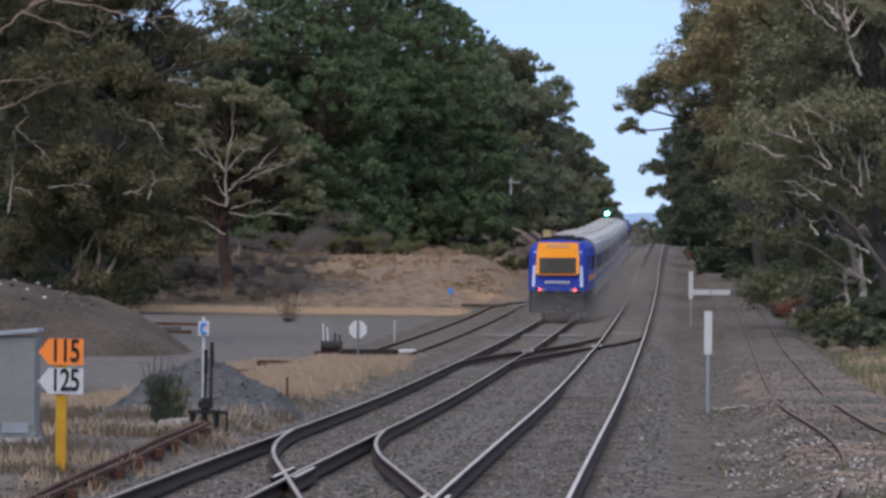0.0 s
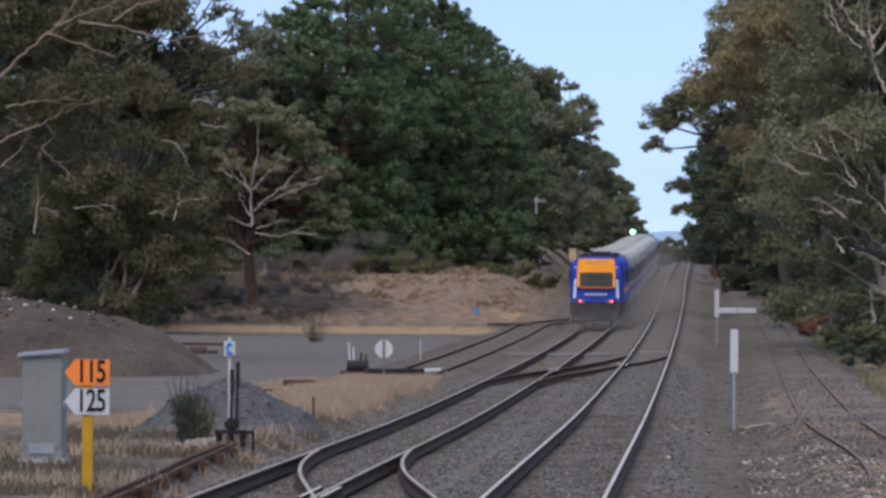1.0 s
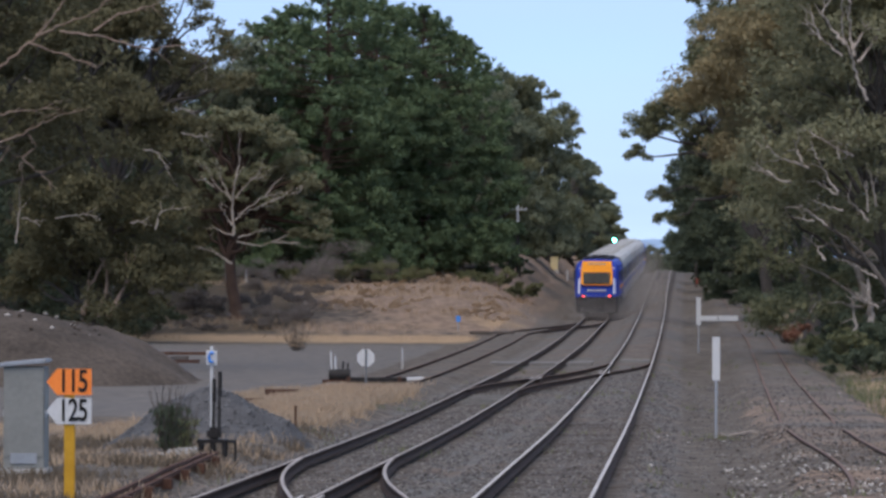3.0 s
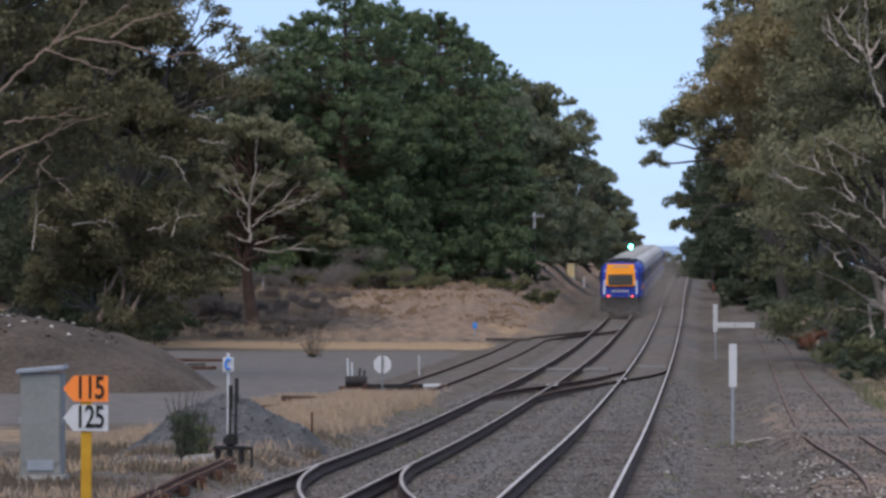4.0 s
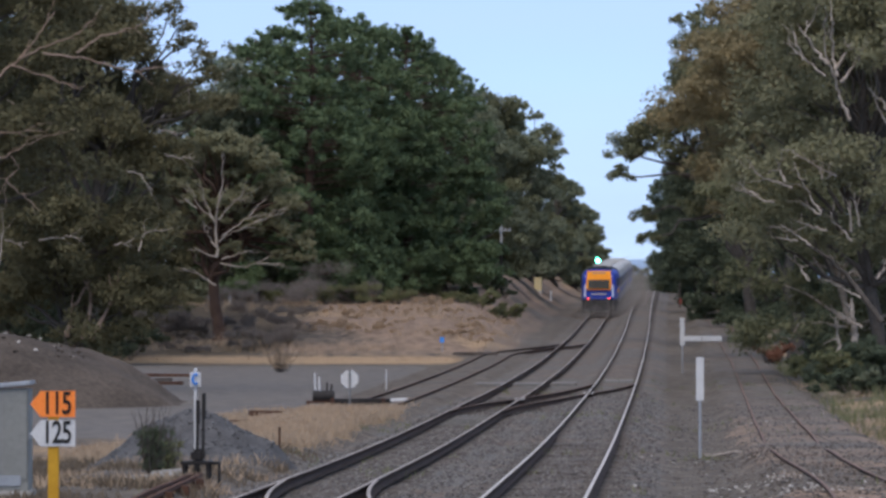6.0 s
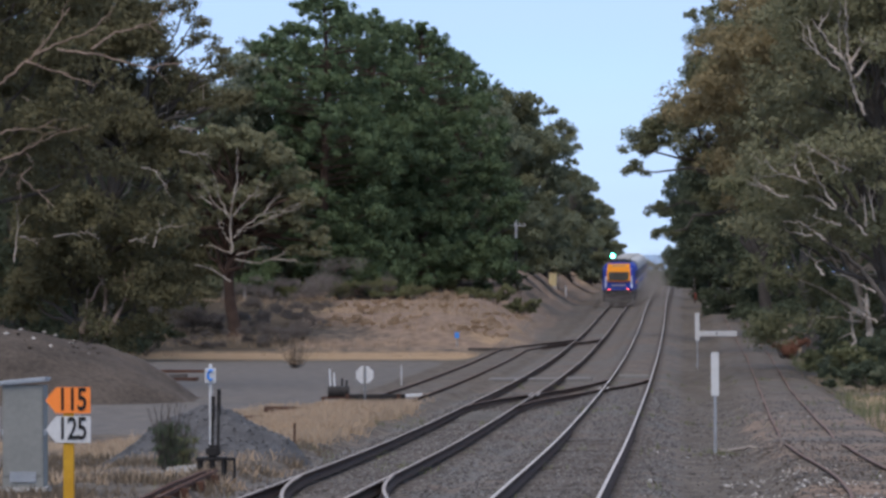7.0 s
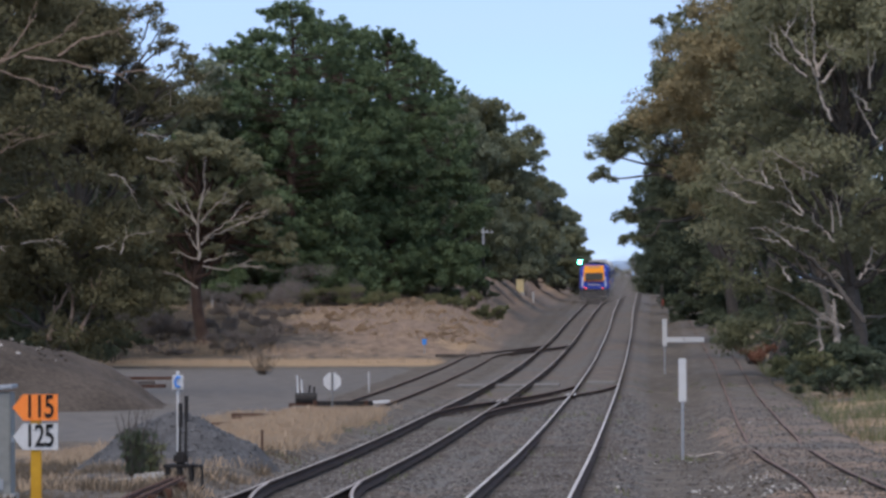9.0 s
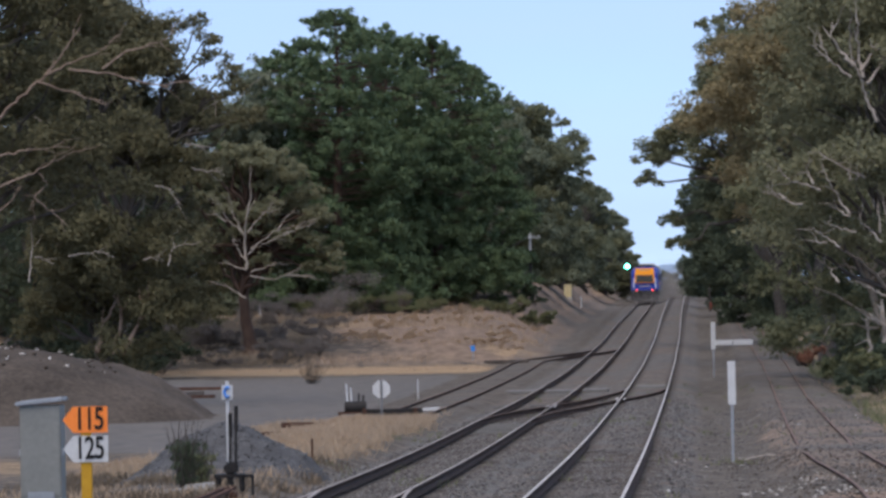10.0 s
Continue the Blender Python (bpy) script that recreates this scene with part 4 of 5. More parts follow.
for px, y, s in ((1165, 960, 3), (1185, 1010, 40), (1200, 900, 75), (1235, 880, 120), (1150, 900, 160), (1130, 880, 200), (1255, 930, 240), (1110, 840, 280), (1275, 860, 320), (1175, 860, 20), (1222, 1000, 66)):
    copy_thing(FAR_TREE, pose(at(px, y), y, float(ground_z(at(px, y), y)) - 0.2, 0, 0, s))


# ---- train ----
TRAIN_BLUE = surface("blue_train_paint", (0.018, 0.04, 0.3), (0.026, 0.06, 0.38), 0.5, 1, 8, 0.0)
TRAIN_PALE = surface("pale_train_stripe", (0.4, 0.46, 0.62), (0.52, 0.57, 0.7), 0.4, 1, 8, 0.0)
TRAIN_ORANGE = surface("orange_train_paint", (0.72, 0.25, 0.012), (0.82, 0.31, 0.02), 0.5, 1, 8, 0.0)
TRAIN_SILVER = surface("brushed_steel_side", (0.2, 0.205, 0.21), (0.3, 0.305, 0.31), 0.45, 1, 10, 0.02, 0.5)
TRAIN_ROOF = surface("pale_grey_train_roof", (0.33, 0.33, 0.33), (0.48, 0.48, 0.47), 0.6, 0.8, 8, 0.05)
TRAIN_DARK = surface("dark_grey_underframe", (0.014, 0.014, 0.016), (0.035, 0.034, 0.034), 0.7, 2, 20, 0.1)
GLASS_DARK = surface("dark_tinted_glass", (0.03, 0.03, 0.028), (0.06, 0.058, 0.05), 0.5, 1, 5, 0.0)
TAIL_RED = glow("tail_lamp_red", (1.0, 0.06, 0.08), 3.0, (0.3, 0.01, 0.02))
GREEN_LAMP = glow("green_signal_lens", (0.1, 1.0, 0.62), 14.0, (0.02, 0.3, 0.2))


def loft(rings, mats=None):
    """A body through rings of equal length, capped; mats: material index of each strip round the ring."""
    bm = bmesh.new()
    rv = [[bm.verts.new(p) for p in ring] for ring in rings]
    k = len(rings[0])
    for a, b in zip(rv, rv[1:]):
        for i in range(k):
            f = bm.faces.new((a[i], a[(i + 1) % k], b[(i + 1) % k], b[i]))
            if mats:
                f.material_index = mats[i]
    bm.faces.new(rv[0][::-1])
    bm.faces.new(rv[-1])
    bmesh.ops.recalc_face_normals(bm, faces=bm.faces[:])
    return bm


def hull(w, z0, z1, shoulder=0.55, n=5):
    """Half-round-topped cross-section: x, z pairs from one sill over the roof to the other."""
    p = [(-w, z0), (-w, z1 - shoulder)]
    for i in range(1, n + 1):
        a = math.pi - i * math.pi / (n + 1)
        p.append((w * math.copysign(abs(math.cos(a)) ** 0.6, math.cos(a)), z1 - shoulder + shoulder * math.sin(a) ** 0.8))
    p += [(w, z1 - shoulder), (w, z0)]
    return p


def bogie(parent, y):
    bm = bmesh.new()
    box(bm, -1.15, -0.9, y - 1.7, y + 1.7, 0.35, 0.8, 0.05)
    box(bm, 0.9, 1.15, y - 1.7, y + 1.7, 0.35, 0.8, 0.05)
    box(bm, -1.0, 1.0, y - 0.3, y + 0.3, 0.45, 0.85, 0.05)
    ob = part("bogie", bm, TRAIN_DARK, parent)
    for dy in (-1.2, 1.2):
        for s in (-0.75, 0.75):
            bm = bmesh.new()
            rod(bm, (s - 0.07, y + dy, 0.46), (s + 0.07, y + dy, 0.46), 0.46, 0.46, 20)
            part("wheel", bm, TRAIN_DARK, ob)
    return ob


def power_car():
    root = empty("power_car", Matrix(), "blue diesel power car, orange cab face, red tail lamps lit", "locomotive", "train")
    half = 8.7
    # the cab end leans back above the lamps
    sec = hull(1.43, 1.3, 3.7, 0.75, 7)

    rings = []
    for back, inset in ((0.0, 0.14), (0.2, 0.09), (0.7, 0.035), (1.9, 0.0), (2 * half, 0.0)):
        r = []
        for x, z in sec:
            slope = max(0.0, z - 2.2) * 0.42 if back < 2 else 0.0
            r.append((x * (1 - inset), -half + back + slope, z))
        rings.append(r)
    part("body", loft(rings), TRAIN_BLUE, root, "blue painted body")

    def face(name, x0, x1, z0, z1, mat, proud, label="", x0t=None, x1t=None, bevel=0.0):
        """A panel on the sloping cab face, as a thin slab."""
        bm = bmesh.new()
        vs = []
        for (x, z) in ((x0, z0), (x1, z0), (x1t if x1t is not None else x1, z1), (x0t if x0t is not None else x0, z1)):
            y = -half + max(0.0, z - 2.2) * 0.42 - proud
            vs.append((x, y, z))
        a = [bm.verts.new(v) for v in vs]
        b = [bm.verts.new((v[0], v[1] + 0.12, v[2])) for v in vs]
        bm.faces.new(a)
        bm.faces.new(b[::-1])
        for i in range(4):
            bm.faces.new((a[i], b[i], b[(i + 1) % 4], a[(i + 1) % 4]))
        bmesh.ops.recalc_face_normals(bm, faces=bm.faces[:])
        if bevel:
            bmesh.ops.bevel(bm, geom=bm.edges[:], offset=bevel, segments=2, affect="EDGES")
        return part(name, bm, mat, root, label)
    face("cab_front_upper", -1.0, 1.0, 2.85, 3.56, TRAIN_ORANGE, 0.02, "orange upper cab front", -0.93, 0.93)
    face("cab_pillar", -1.0, -0.86, 2.1, 2.85, TRAIN_ORANGE, 0.02)
    face("cab_pillar", 0.86, 1.0, 2.1, 2.85, TRAIN_ORANGE, 0.02)
    face("windscreen", -0.86, 0.86, 2.13, 2.82, GLASS_DARK, 0.03, "dark tinted windscreen", bevel=0.02)
    face("windscreen_sill", -0.9, 0.9, 2.04, 2.1, TRAIN_ORANGE, 0.025)
    face("destination_box", -0.55, 0.55, 3.32, 3.47, surface("brown_blind_glass", (0.3, 0.13, 0.02), (0.4, 0.18, 0.03), 0.3, 2, 8, 0), 0.035)
    # the word on the nose stays a plain pale bar
    for i in range(7):
        face("name_bar", -0.6 + i * 0.172, -0.46 + i * 0.172, 1.66, 1.76, PAINT_WHITE, 0.02)
    for s in (-1, 1):
        # pale stripe up the cab's edge
        face("corner_stripe", s * 1.06, s * 1.2, 1.5, 3.15, TRAIN_PALE, 0.012, "pale blue-white stripe on the cab edge", s * 1.0, s * 1.12)
        bm = bmesh.new()
        box(bm, s * 0.8 - 0.2, s * 0.8 + 0.2, -half - 0.05, -half + 0.1, 1.28, 1.44, 0.02)
        holder = part("lamp_cluster", bm, TRAIN_DARK, root)
        bm = bmesh.new()
        rod(bm, (s * 0.83, -half - 0.08, 1.36), (s * 0.83, -half + 0.02, 1.36), 0.055, 0.055, 14)
        part("tail_lamp", bm, TAIL_RED, holder, "glowing red tail lamp")
        bm = bmesh.new()
        rod(bm, (s * 0.66, -half - 0.07, 1.36), (s * 0.66, -half + 0.02, 1.36), 0.065, 0.065, 14)
        part("head_lamp", bm, STEEL_GREY, holder)
        # side windows, grille and door
        bm = bmesh.new()
        box(bm, s * 1.40, s * 1.445, -half + 1.3, -half + 2.1, 2.35, 2.95, 0.03)
        part("cab_side_window", bm, GLASS_DARK, root)
        for k in range(5):
            bm = bmesh.new()
            box(bm, s * 1.40, s * 1.447, -1 + k * 1.7, 0.4 + k * 1.7, 2.2, 2.9, 0.02)
            part("side_grille", bm, TRAIN_DARK, root)
        bm = bmesh.new()
        box(bm, s * 1.40, s * 1.444, -half + 2.4, half - 0.1, 1.75, 2.0, 0.01)
        part("side_stripe", bm, TRAIN_ORANGE, root)
    rings = []
    for y, w, z0 in ((-half + 0.02, 1.2, 0.3), (-half + 0.5, 1.33, 0.25), (-half + 1.6, 1.38, 0.45), (half, 1.36, 0.9)):
        rings.append([(-w, y, z0), (-w, y, 1.32), (w, y, 1.32), (w, y, z0)])
    part("underframe", loft(rings), TRAIN_DARK, root, "dark grey skirt and obstacle deflector")
    bm = bmesh.new()
    box(bm, -0.2, 0.2, -half - 0.35, -half + 0.1, 0.75, 1.05, 0.04)
    part("coupler", bm, IRON, root)
    for y in (-5.2, 5.2):
        bogie(root, y)
    bm = bmesh.new()
    box(bm, -0.95, 0.95, -half + 1.9, half - 1.0, 3.55, 3.8, 0.1)
    part("roof_equipment", bm, TRAIN_DARK, root, "dark roof hatch and exhaust housing")
    for k in range(3):
        bm = bmesh.new()
        rod(bm, (0, -2 + k * 3.2, 3.78), (0, -2 + k * 3.2, 3.88), 0.5, 0.48, 18)
        part("roof_fan", bm, TRAIN_DARK, root)
    return root


def carriage():
    root = empty("carriage", Matrix(), "silver ribbed passenger carriage with dark windows and grey roof", "railway carriage", "train")
    half = 12.0
    sec = hull(1.45, 0.9, 3.85, 0.8, 7)
    mats = [0, 1, 1, 1, 1, 1, 1, 1, 1, 0, 0]
    bm = loft([[(x, y, z) for x, z in sec] for y in (-half, half)], mats[:len(sec)])
    part("body", bm, [TRAIN_SILVER, TRAIN_ROOF], root)
    for s in (-1, 1):
        for k in range(9):
            bm = bmesh.new()
            box(bm, s * 1.42, s * 1.462, -9.4 + k * 2.1, -7.9 + k * 2.1, 2.1, 2.85, 0.04)
            part("window", bm, GLASS_DARK, root)
        for y in (-11.1, 10.2):
            bm = bmesh.new()
            box(bm, s * 1.42, s * 1.465, y, y + 0.9, 1.0, 3.0, 0.02)
            part("door", bm, TRAIN_BLUE, root)
        bm = bmesh.new()
        box(bm, s * 1.42, s * 1.461, -9.8, 9.8, 1.55, 1.85, 0.01)
        part("side_stripe", bm, TRAIN_BLUE, root)
    for y in (-6, 0.5, 7):
        bm = bmesh.new()
        box(bm, -0.75, 0.75, y - 1.3, y + 1.3, 3.72, 3.97, 0.08)
        part("roof_unit", bm, TRAIN_ROOF, root)
    bm = bmesh.new()
    box(bm, -1.2, 1.2, -8, 8, 0.35, 0.9, 0.05)
    part("underframe", bm, TRAIN_DARK, root)
    bm = bmesh.new()
    box(bm, -0.7, 0.7, -half - 0.3, -half + 0.05, 1.0, 3.3, 0.05)
    part("gangway", bm, TRAIN_DARK, root)
    for y in (-8.2, 8.2):
        bogie(root, y)
    return root


REAR = power_car()
CARS = [carriage()]
for k in range(5):
    CARS.append(copy_thing(CARS[0], Matrix()))
FRONT = copy_thing(REAR, Matrix())
FRONT["label"] = "leading blue power car at the far end of the train"
TRAIN = [(REAR, 8.7, 17.4, 0)]
s0 = 17.4 + 0.6
for c in CARS:
    TRAIN.append((c, s0 + 12.0, 24.0, 0))
    s0 += 24.6
TRAIN.append((FRONT, s0 + 8.7, 17.4, 180))


def place_on_line(y, turn):
    a, b = y - 6.0, y + 6.0
    xa, xb = LEFT_X + float(bend(a)), LEFT_X + float(bend(b))
    za, zb = float(rail_z(LEFT_X, a)), float(rail_z(LEFT_X, b))
    pitch, yaw = math.degrees(math.atan2(zb - za, 12.0)), math.degrees(math.atan2(xa - xb, 12.0))
    return pose((xa + xb) / 2, y, (za + zb) / 2, 0, 0, yaw) @ pose(0, 0, 0, pitch, 0, 0) @ pose(0, 0, 0, 0, 0, turn)


def motions():
    """The train draws away along the far track."""
    for car, ahead, length, turn in TRAIN:
        rows = []
        for i in range(21):
            t = i * 0.5
            rows.append((t, place_on_line(TAIL_Y + TAIL_V * t + ahead, turn)))
        walk(car, rows)


TAIL_Y, TAIL_V = 211.0, 25.3


def dust_cloud(seed, length, x0, x1, top, count):
    """A stretch of the dust that the train drags along: fine specks, thick by the ballast and thin above."""
    rng = np.random.RandomState(seed)
    u = rng.uniform(0, 1, count)
    c = np.stack([rng.uniform(x0, x1, count) + rng.normal(0, 0.35, count), rng.uniform(-0.5, 0.5, count) * length, 0.05 + top * rng.beta(1.0, 2.2, count) + 0.1 * np.sin(u * 20)], -1)
    s = rng.uniform(0.008, 0.022, count)[:, None]
    a, b = rng.normal(0, 1, (count, 3)), rng.normal(0, 1, (count, 3))
    a /= np.linalg.norm(a, axis=1)[:, None]
    b /= np.linalg.norm(b, axis=1)[:, None]
    v = np.stack([c + a * s, c + b * s, c - (a + b) * s * 0.7], 1).reshape(-1, 3)
    ob = quick_mesh("dust_cloud", v, np.arange(count * 3).reshape(-1, 3), DUST)
    return tagged(ob, "thin grey-brown dust whirled up beside the train", "dust", "train dust", kind="stuff")


DUST = surface("grey_brown_dust", (0.26, 0.24, 0.22), (0.36, 0.33, 0.31), 1.0, 1, 8, 0.0)
for seed, ahead, length, x0, x1, top, count in ((1, -7.0, 14, -1.6, 1.8, 1.8, 14000), (2, 6.0, 16, 1.5, 2.6, 3.0, 18000), (3, 22.0, 18, 1.5, 3.3, 3.8, 26000), (4, 40.0, 20, 1.5, 3.5, 4.4, 26000), (5, 60.0, 22, 1.5, 3.6, 4.8, 24000), (6, 82.0, 24, 1.2, 3.6, 5.0, 20000)):
    TRAIN.append((dust_cloud(seed, length, x0, x1, top, count), ahead, length, 0))


# ---- things beside the line ----
def heap(name, x, y, w, d, h, material, label, seed, blunt=2.2):
    """A tipped heap with an uneven, slumped surface."""
    n = 76
    u = np.linspace(-1.25, 1.25, n)
    U, W = np.meshgrid(u, u)
    r = np.sqrt(U ** 2 + W ** 2)
    ang = np.arctan2(W, U)
    edge = 1 + 0.1 * np.sin(3 * ang + seed) + 0.06 * np.sin(5 * ang + 2 * seed)
    prof = np.clip(1 - r / edge, -0.15, 1)
    H = h * (1 - np.exp(-blunt * np.clip(prof, 0, 1))) / (1 - math.exp(-blunt)) + np.minimum(prof, 0) * 0.6
    X, Y = x + U * w / 2 * 1.1, y + W * d / 2 * 1.1
    H = H + np.where(prof > 0, 0.09 * h * noise2(X, Y, 0.09 * w, seed) + 0.05 * noise2(X, Y, 0.3, seed + 1) + 0.02 * noise2(X, Y, 0.1, seed + 2), 0)
    Z = ground_z(X, Y) + H
    i = np.arange(n * n).reshape(n, n)
    q = np.stack([i[:-1, :-1], i[:-1, 1:], i[1:, 1:], i[1:, :-1]], -1).reshape(-1, 4)
    ob = quick_mesh(name, np.stack([X, Y, Z], -1).reshape(-1, 3), q, material, smooth=True)
    tagged(ob, label, "heap")
    top = np.argwhere(prof > 0.45)
    return X, Y, Z, top


def spot(x, y, lift=0.0):
    return pose(x, y, float(ground_z(x, y)) + lift)


GRAVEL_TOP = heap("gravel_heap", at(398, 89), 89, 3.9, 4.5, 0.98, GRAVEL, "low heap of blue-grey gravel among dry grass", 3, 0.7)
SPOIL_TOP = heap("spoil_heap", at(-15, 152), 154, 14.6, 13, 2.5, SPOIL, "long brown heap of spoil earth with pale rubble on top", 5)


def speed_board():
    root = empty("speed_board", spot(at(154, 58.5), 58.5), "yellow post with orange 115 and white 125 arrow plates", "speed sign")
    bm = bmesh.new()
    box(bm, -0.07, 0.07, -0.03, 0.03, -0.1, 1.5, 0.01)
    part("post", bm, POST_YELLOW, root, "yellow painted post")
    for word, z, mat in (("115", 1.42, PAINT_ORANGE), ("125", 1.04, PAINT_WHITE)):
        bm = bmesh.new()
        out = [(-0.3, 0.17), (-0.16, 0.34), (0.29, 0.34), (0.29, 0.0), (-0.16, 0.0)]
        a = [bm.verts.new((x, -0.05, z + v)) for x, v in out]
        b = [bm.verts.new((x, -0.035, z + v)) for x, v in out]
        bm.faces.new(a)
        bm.faces.new(b[::-1])
        for i in range(5):
            bm.faces.new((a[i], b[i], b[(i + 1) % 5], a[(i + 1) % 5]))
        bmesh.ops.recalc_face_normals(bm, faces=bm.faces[:])
        plate = part("plate", bm, mat, root, ("orange" if word == "115" else "white") + " arrow plate reading " + word)
        for i, ch in enumerate(word):
            cu = bpy.data.curves.new("digit", "FONT")
            cu.body, cu.size, cu.extrude, cu.align_x, cu.align_y, cu.offset = ch, 0.41, 0.003, "CENTER", "CENTER", 0.006
            cu.materials.append(PAINT_BLACK)
            tmp = new("tmp", cu)
            bpy.context.view_layer.update()
            me = bpy.data.meshes.new_from_object(tmp.evaluated_get(bpy.context.evaluated_depsgraph_get()))
            bpy.data.objects.remove(tmp)
            ob = new("digit", me)
            ob.parent = plate
            ob.matrix_local = pose(-0.075 + i * 0.128, -0.056, z + 0.17, 90, 0, 0) @ Matrix.Diagonal((0.68, 1, 1, 1))
    return root


speed_board()


def relay_cabinet():
    root = empty("relay_cabinet", spot(at(76, 68), 68), "grey steel trackside cabinet with a sloping lid", "equipment cabinet")
    bm = bmesh.new()
    box(bm, -0.31, 0.31, -0.25, 0.25, 0.12, 1.66, 0.012)
    part("body", bm, CABINET_GREY, root)
    bm = bmesh.new()
    box(bm, -0.37, 0.35, -0.32, 0.32, 1.66, 1.72, 0.015)
    for v in bm.verts:
        v.co.z += v.co.x * 0.09 + 0.03
    part("lid", bm, STEEL_GREY, root, "pale sloping lid")
    bm = bmesh.new()
    box(bm, -0.36, 0.36, -0.3, 0.3, -0.1, 0.125, 0.01)
    part("plinth", bm, CONCRETE, root)
    bm = bmesh.new()
    box(bm, -0.29, 0.29, -0.262, -0.252, 0.3, 1.6, 0.004)
    door = part("door", bm, CABINET_GREY, root)
    bm = bmesh.new()
    box(bm, -0.2, 0.2, -0.27, -0.264, 0.2, 0.36, 0.002)
    part("vent", bm, STEEL_GREY, door)
    for s in (-1, 1):
        bm = bmesh.new()
        box(bm, s * 0.31 - 0.02, s * 0.31 + 0.03, -0.2, -0.12, 0.9, 1.0, 0.005)
        part("latch", bm, STEEL_GREY, root)
    return root


relay_cabinet()


def lever_stand(x, y):
    root = empty("point_lever_stand", spot(x, y), "dark iron two-lever ground frame with a blue marker plate", "points lever")
    bm = bmesh.new()
    box(bm, -0.26, 0.24, -0.2, 0.25, 0.3, 0.36, 0.01)
    for sx in (-0.2, 0.0, 0.2):
        box(bm, sx - 0.03, sx + 0.03, -0.18, -0.12, -0.1, 0.32)
        box(bm, sx - 0.03, sx + 0.03, 0.15, 0.2, -0.1, 0.32)
    part("frame", bm, IRON, root)
    bm = bmesh.new()
    box(bm, -0.1, 0.14, -0.12, 0.12, 0.34, 0.56, 0.05)
    part("quadrant", bm, IRON, root)
    for sx, top in ((0.0, 1.38), (0.1, 1.5)):
        bm = bmesh.new()
        rod(bm, (sx, 0.0, 0.4), (sx + 0.01, 0.06, top), 0.028, 0.02)
        rod(bm, (sx + 0.01, 0.06, top - 0.4), (sx + 0.012, 0.06, top), 0.036, 0.034)
        part("lever", bm, IRON, root)
    bm = bmesh.new()
    box(bm, 0.24, 0.4, -0.1, 0.1, 0.3, 0.35, 0.01)
    box(bm, 0.36, 0.4, -0.05, 0.05, -0.1, 0.32, 0.01)
    part("bracket", bm, IRON, root)
    bm = bmesh.new()
    rod(bm, (-0.05, 0.25, -0.1), (-0.05, 0.25, 1.75), 0.025)
    part("marker_post", bm, PAINT_WHITE, root)
    bm = bmesh.new()
    box(bm, -0.14, 0.045, 0.2, 0.22, 1.6, 1.85, 0.008)
    box(bm, -0.075, -0.02, 0.2, 0.22, 1.85, 1.92, 0.008)
    plate = part("marker_plate", bm, PAINT_WHITE, root, "white marker plate")
    V, Q = [], []
    arc = np.radians(-45 - 27 * np.arange(11))
    tube_into(V, Q, np.stack([-0.045 + 0.045 * np.cos(arc), np.full(11, 0.188), 1.735 + 0.085 * np.sin(arc)], -1), np.full(11, 0.024), 6)
    hook = quick_mesh("mark", np.concatenate(V), np.concatenate(Q), SIGN_BLUE, plate)
    hook["label"] = "bright blue hooked mark"
    return root


lever_stand(at(410, 76), 76)


def octagon_board():
    y = 131.0
    root = empty("octagon_board", spot(at(682, y), y), "white octagonal disc on a thin post before the siding", "stop board")
    bm = bmesh.new()
    rod(bm, (0, -0.03, -0.1), (0, -0.03, 1.25), 0.03)
    part("post", bm, IRON_GREY, root)
    bm = bmesh.new()
    rod(bm, (0, 0.005, 1.0), (0, 0.02, 1.0), 0.27, 0.27, 8)
    bmesh.ops.rotate(bm, verts=bm.verts[:], cent=(0, 0, 1.0), matrix=Matrix.Rotation(radians(22.5), 3, "Y"))
    part("disc", bm, PAINT_WHITE, root)


octagon_board()


def white_post(x, y, h, top, w, name, label, arm=False):
    root = empty(name, spot(x, y), label, "marker post")
    bm = bmesh.new()
    box(bm, -0.03, 0.03, -0.03, 0.03, -0.1, h - top + 0.05, 0.008)
    part("stake", bm, STEEL_GREY, root)
    bm = bmesh.new()
    box(bm, -w / 2, w / 2, -0.04, -0.005 + 0.02, h - top, h, 0.01)
    part("board", bm, PAINT_WHITE, root, "white painted board")
    if arm:
        bm = bmesh.new()
        box(bm, w / 2, 1.78, -0.03, 0.02, h - 1.06, h - 0.82, 0.01)
        armo = part("arm", bm, PAINT_WHITE, root, "white horizontal arm")
        bm = bmesh.new()
        box(bm, 0.86, 0.9, -0.042, -0.032, h - 1.0, h - 0.88)
        part("mark", bm, PAINT_BLACK, armo)


white_post(at(1302, 99), 99, 2.22, 0.95, 0.17, "kilometre_post", "white board on a thin stake in ballast")
white_post(at(1271, 205), 205, 2.49, 1.25, 0.2, "arm_post", "white post with a long horizontal white arm", True)


